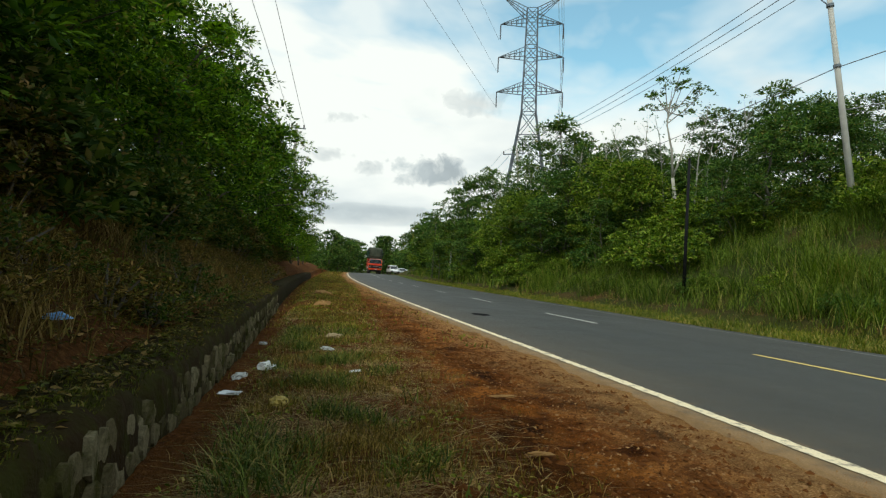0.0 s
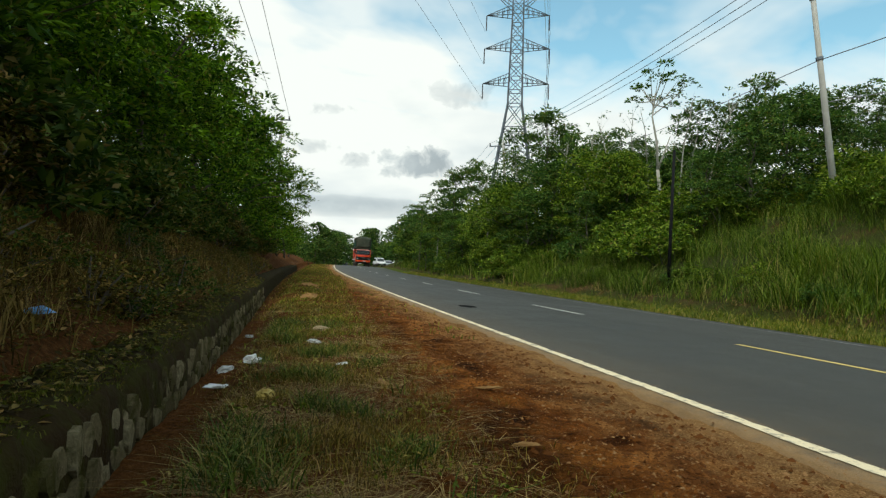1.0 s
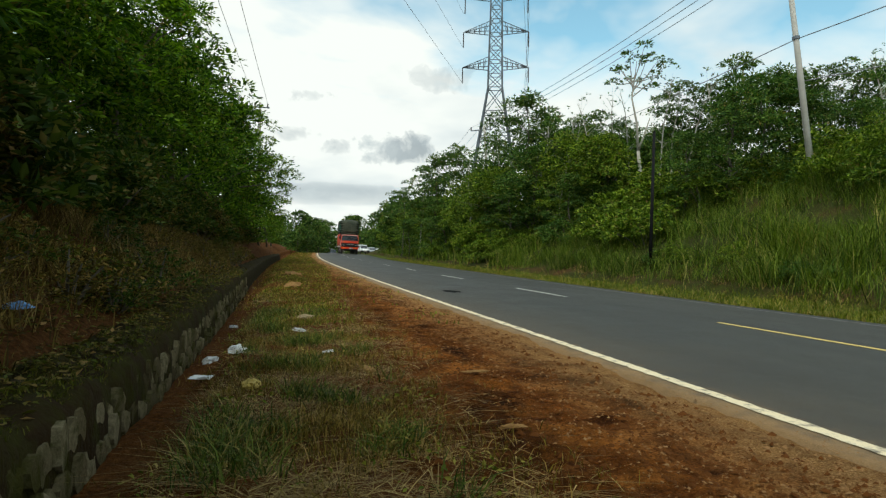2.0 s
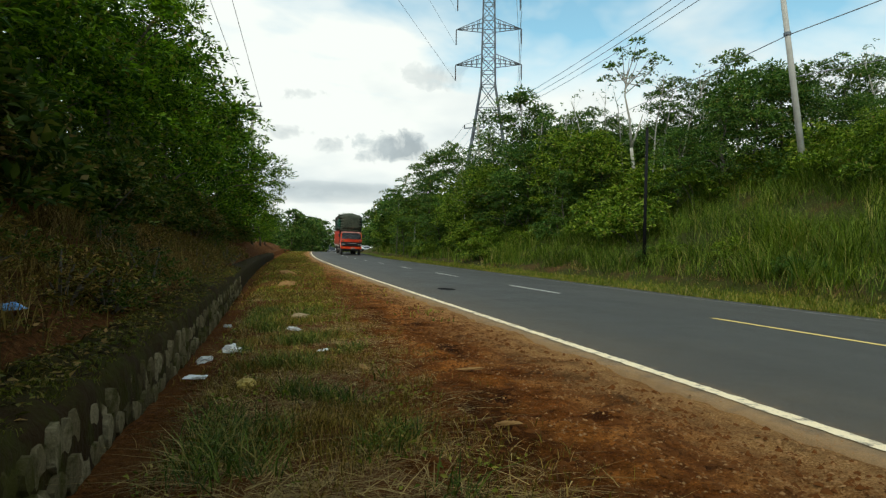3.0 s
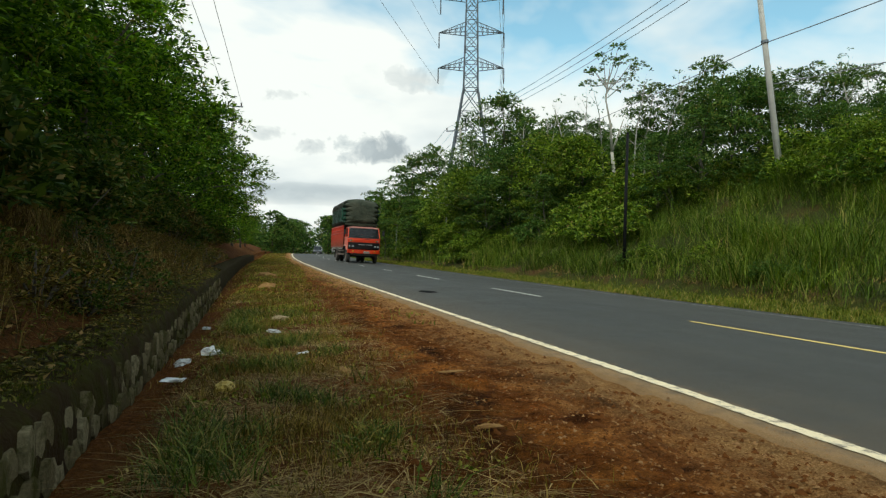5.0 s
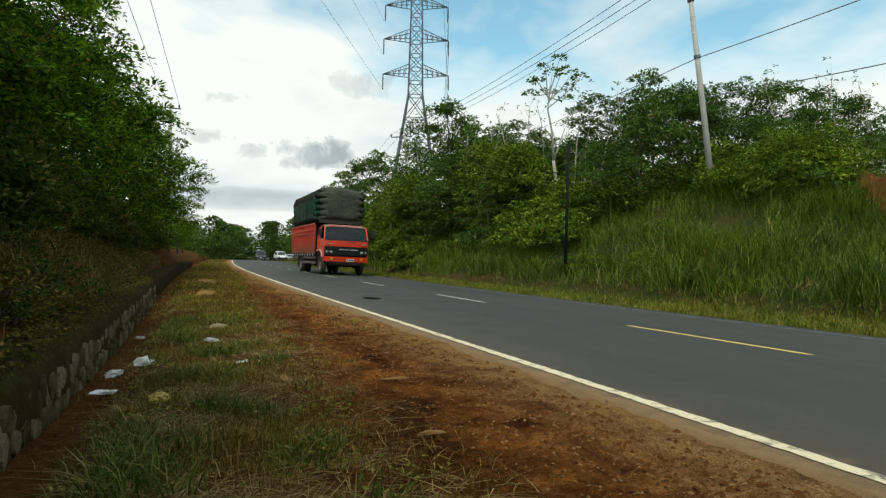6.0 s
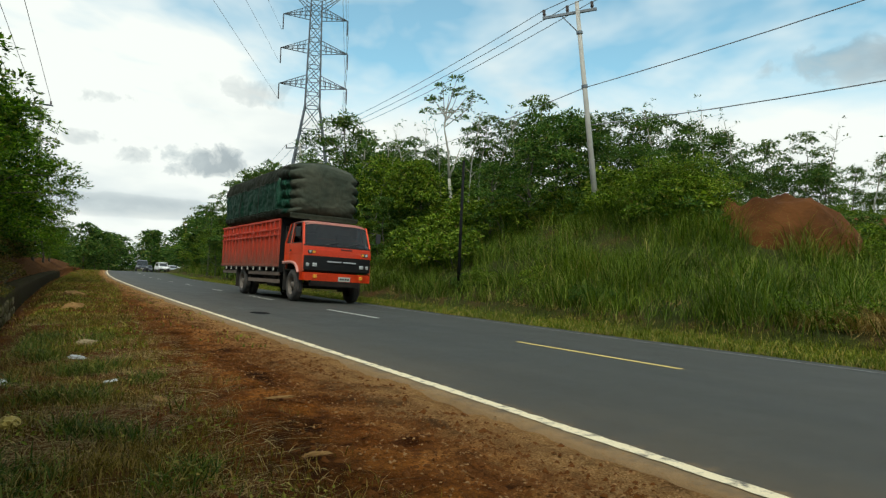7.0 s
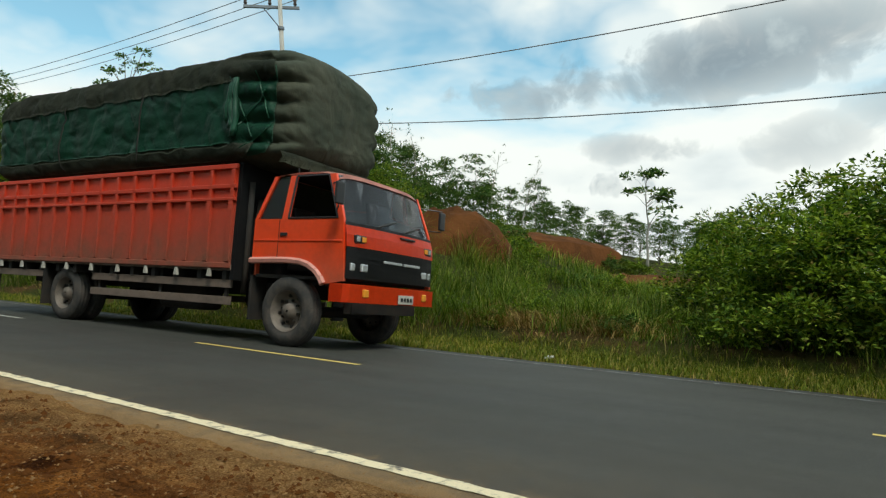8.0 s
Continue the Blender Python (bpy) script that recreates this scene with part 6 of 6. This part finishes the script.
    bmesh.ops.subdivide_edges(bm, edges=list(bm.edges), cuts=63, use_grid_fill=True)
    for v in bm.verts:
        v.co = load_point(*v.co)
    load = part("tarpaulin", bm, TARP_GREY, t, "dark grey-green canvas stretched over stacked sacks", True)

    def draped(name, mat, label, s, y0, y1, low, high, lift, ny, nz):
        """A sheet that lies on the side of the load between two wavering hems."""
        bm = bmesh.new()
        grid = []
        for i in range(ny + 1):
            py = y0 + (y1 - y0) * i / ny
            a, b = low(py), high(py)
            line = []
            for j in range(nz + 1):
                pz = a + (b - a) * j / nz
                line.append(bm.verts.new(load_point(s, py, pz, lift + 0.012 * noise.noise(Vector((py * 30, pz * 3, 7 * s))))))
            grid.append(line)
        for a, b in zip(grid, grid[1:]):
            for k in range(nz):
                bm.faces.new((a[k], a[k + 1], b[k + 1], b[k]))
        bmesh.ops.solidify(bm, geom=list(bm.faces), thickness=0.012)
        return part(name, bm, mat, load, label, True)
    for s in (-1, 1):
        draped("side_sheet", TARP_GREEN, "green canvas side sheet", s, -0.985, 0.94,
               lambda p: -0.62 - 0.04 * wave(p * 9, 0, 1.0, 3.0) - 0.30 * max(0.0, min(1.0, (-0.72 - p) * 9)), lambda p: 0.62, 0.03, 150, 34)
        draped("top_hem", TARP_GREY, "loose hem of the grey top cover", s, -0.97, 0.96,
               lambda p: 0.44 + 0.06 * wave(p * 11, 0, 1.0, 13.0) + 0.03 * wave(p * 40, 0, 1.0, 17.0), lambda p: 0.97, 0.055, 150, 10)
        draped("bottom_skirt", TARP_GREY, "grubby grey skirt of the load cover", s, -0.86, 0.95, lambda p: -0.97, lambda p: -0.66 + 0.07 * wave(p * 14, 0, 1.0, 23.0), 0.05, 120, 8)
        # a bunched fold where two lengths of canvas meet, and the ropes that tie the corner
        bm = bmesh.new()
        for k, p0 in enumerate((-0.745, -0.728, -0.712)):
            pts = [load_point(s, p0 + 0.006 * math.sin(6 * z + k), z, 0.06) for z in np.linspace(-0.52 + 0.14 * k, 0.5, 10)]
            tube(bm, pts, [0.05, 0.06, 0.045, 0.06, 0.05, 0.05, 0.045, 0.05, 0.04, 0.03], 7)
        part("canvas_fold", bm, TARP_GREEN, load, "bunched fold of green canvas", True)
        for p0, z0, p1, z1 in ((-0.70, 0.55, -0.84, -0.55), (-0.84, 0.55, -0.93, -0.25), (-0.72, -0.50, -0.90, 0.20), (-0.80, -0.75, -0.96, -0.35), (-0.2, 0.5, -0.2, -0.9), (0.35, 0.5, 0.35, -0.9)):
            pts = [load_point(s, p0 + (p1 - p0) * k / 12, z0 + (z1 - z0) * k / 12, 0.05) for k in range(13)]
            part("rope", tubed(pts, 0.013, 5), TARP_GREEN if p0 < -0.5 else DARK_FRAME, load)
    # the loose hem hanging over the cab roof
    bm = bmesh.new()
    grid = []
    for i in range(41):
        x = -1.25 + 2.5 * i / 40
        y = 0.33 + 0.05 * noise.noise(Vector((x * 3, 0, 2))) + 0.25 * max(0, abs(x) - 1.0)
        drop = 0.10 + 0.05 * noise.noise(Vector((x * 4, 1, 5)))
        grid.append([bm.verts.new((x, y + 0.02, 2.98)), bm.verts.new((x, y - 0.03, 2.90)), bm.verts.new((x, y + 0.05, 2.90 - drop))])
    for a, b in zip(grid, grid[1:]):
        for k in range(2):
            bm.faces.new((a[k], a[k + 1], b[k + 1], b[k]))
    bmesh.ops.solidify(bm, geom=list(bm.faces), thickness=0.012)
    part("front_skirt", bm, TARP_GREY, load, "loose canvas edge above the cab", True)
    wheels = [(lorry_wheel("front_wheel", t, -1.03, FRONT_AXLE, r, -1), FRONT_AXLE, -1.03), (lorry_wheel("front_wheel", t, 1.03, FRONT_AXLE, r, 1), FRONT_AXLE, 1.03),
              (lorry_wheel("rear_wheel", t, -1.03, 6.0, r, -1, True), 6.0, -1.03), (lorry_wheel("rear_wheel", t, 1.03, 6.0, r, 1, True), 6.0, 1.03)]
    return t, wheels, r


def build_car(name, label, paint, tall=1.5, length=4.1):
    """A small people carrier seen far off; its front faces -y."""
    t = thing(name, label, "car", group="cars on the road")
    L = length
    low = [(-L / 2, 0.45), (-L / 2 + 0.05, 0.75), (-L / 2 + 0.9, 0.92), (L / 2 - 0.05, 0.95), (L / 2, 0.45)]
    bm = prism(low, -0.82, 0.82)
    bmesh.ops.bevel(bm, geom=list(bm.edges), offset=0.06, segments=2, profile=0.5, affect="EDGES")
    part("body", bm, paint, t)
    up = [(-L / 2 + 0.85, 0.92), (-L / 2 + 1.5, tall - 0.06), (-L / 2 + 1.9, tall), (L / 2 - 0.35, tall - 0.03), (L / 2 - 0.08, 0.93)]
    bm = prism(up, -0.76, 0.76)
    for v in bm.verts:
        if v.co.z > 1.2:
            v.co.x *= 0.86
    bmesh.ops.bevel(bm, geom=list(bm.edges), offset=0.05, segments=2, profile=0.5, affect="EDGES")
    part("cabin", bm, paint, t)
    bm = prism([(-L / 2 + 0.93, 0.98), (-L / 2 + 1.44, tall - 0.14), (-L / 2 + 1.42, tall - 0.12), (-L / 2 + 0.90, 0.98)], -0.64, 0.64)
    part("windscreen", bm, GLASS, t)
    for s in (-1, 1):
        for y0, y1 in ((-0.55, 0.35), (0.45, 1.45)):
            part("side_window", boxed((s * 0.735 - 0.02, y0, 1.0), (s * 0.735 + 0.02, y1, tall - 0.16), 0.008), GLASS, t)
        part("headlamp", boxed((s * 0.6 - 0.15, -L / 2 - 0.01, 0.64), (s * 0.6 + 0.15, -L / 2 + 0.08, 0.76), 0.02), CHROME, t)
        for y in (-L / 2 + 0.75, L / 2 - 0.75):
            w = part("wheel", lathe([(s * 0.10, 0.02), (s * 0.09, 0.18), (s * 0.06, 0.2)], 16), RIM, t)
            part("tyre", lathe([(-0.09, 0.19), (-0.1, 0.27), (-0.07, 0.31), (0.07, 0.31), (0.1, 0.27), (0.09, 0.19)], 18), RUBBER, w)
            w.location = (s * 0.76, y, 0.31)
    part("bumper", boxed((-0.84, -L / 2 - 0.06, 0.36), (0.84, -L / 2 + 0.1, 0.58), 0.04), BLACK_TRIM, t)
    part("number_plate", boxed((-0.2, -L / 2 - 0.075, 0.44), (0.2, -L / 2 - 0.06, 0.54)), PLATE, t)
    return t


def road_pose(u, y, extra=0.0):
    """Where a vehicle stands on the road at an offset and a station, its front towards -y."""
    slope = (edge_x(y + 4) - edge_x(y - 1)) / 5
    grade = (road_z(y + 4) - road_z(y - 1)) / 5
    return pose(edge_x(y) + u, y, road_z(y) + camber(u), math.degrees(math.atan(grade)), 1.4 if u > 3.3 else 0, -math.degrees(math.atan(slope)) + extra)


LORRY, LORRY_WHEELS, WHEEL_R = build_lorry()
WHITE_PAINT = worn("white_car_paint", (0.75, 0.75, 0.74), (0.5, 0.48, 0.45), 0.3)
DARK_PAINT = worn("dark_car_paint", (0.03, 0.035, 0.045), (0.08, 0.07, 0.06), 0.3)
SILVER_PAINT = worn("silver_car_paint", (0.42, 0.43, 0.44), (0.25, 0.24, 0.22), 0.3, 0.3)
parked = build_car("parked_car", "white people carrier parked at the roadside", WHITE_PAINT, 1.65)
parked.matrix_basis = pose(8.4, 117.6, road_z(117.6) - 0.02, 0, 0, 8)
parked2 = build_car("parked_car", "silver car parked at the roadside", SILVER_PAINT, 1.45)
parked2.matrix_basis = pose(11.0, 131, road_z(131) - 0.02, 0, 0, 15)
DARK_CAR = build_car("following_car", "dark people carrier driving behind the lorry", DARK_PAINT, 1.75)
REAR_CAR = build_car("following_car", "dark car following far behind on the road", DARK_PAINT, 1.5)


def lay_stones():
    """Single stones in the face of the retaining wall."""
    kinds = [wall_stone_mesh(i) for i in range(7)]
    rng = random.Random(3)
    for row in range(2):
        y = 1.2 + rng.uniform(0, 0.2)
        while y < 17:
            wdt = rng.uniform(0.09, 0.21)
            h = rng.uniform(0.13, 0.25)
            yc = y + wdt / 2
            ob = new("stone", rng.choice(kinds))
            ob.parent = wall
            z = road_z(yc) - 0.13 + (0.15 + 0.06 * min(1.0, max(0.0, (yc - 5) / 5))) * row + rng.uniform(-0.05, 0.03)
            slope = math.degrees(math.atan((edge_x(yc + 0.5) - edge_x(yc - 0.5))))
            ob.matrix_basis = pose(edge_x(yc) - 3.706 - 0.020 * row + rng.uniform(-0.016, 0.010), yc, z, rng.uniform(-14, 14), rng.uniform(-6, 4), -slope + rng.uniform(-9, 9)) @ Matrix.Diagonal((0.36, wdt, h, 1))
            y += wdt * rng.uniform(0.88, 1.02)


lay_stones()

LORRY_Y = [(0.0, 117.0), (1.0, 104.0), (1.5, 97.0), (3.0, 75.0), (3.5, 67.5), (4.0, 61.0), (4.5, 54.5), (6.0, 34.6), (6.5, 27.9), (7.0, 21.1), (7.5, 14.5), (8.0, 7.4)]
LORRY_U = [(7.4, 5.28), (14.6, 5.1), (21.1, 4.88), (34.6, 4.54), (54.5, 4.36), (61, 4.44), (75, 4.38), (97, 4.26), (117, 4.45)]


def motions():
    ts = [k / 30 for k in range(241)]
    ys = [float(np.interp(t, [a for a, _ in LORRY_Y], [b for _, b in LORRY_Y])) for t in ts]
    ys = list(np.convolve(np.pad(ys, 8, "reflect", reflect_type="odd"), np.ones(17) / 17, "valid"))
    drift = lambda y: float(np.interp(y, [a for a, _ in LORRY_U], [b for _, b in LORRY_U]))
    walk(LORRY, [(t, road_pose(drift(y), y, float(np.interp(y, [20, 60], [2.0, 1.0])))) for t, y in zip(ts[::5], ys[::5])])
    for w, y0, x0 in LORRY_WHEELS:
        walk(w, [(t, pose(x0, y0, WHEEL_R, math.degrees((ys[0] - y) / WHEEL_R), 0, 0)) for t, y in zip(ts, ys)])
    walk(DARK_CAR, [(t, road_pose(4.42, y)) for t, y in [(k * 0.5, 199.8 - 13.5 * k * 0.5) for k in range(17)]])
    walk(REAR_CAR, [(t, road_pose(6.3, y)) for t, y in [(k * 0.5, 220 - 12.0 * k * 0.5) for k in range(17)]])


motions()
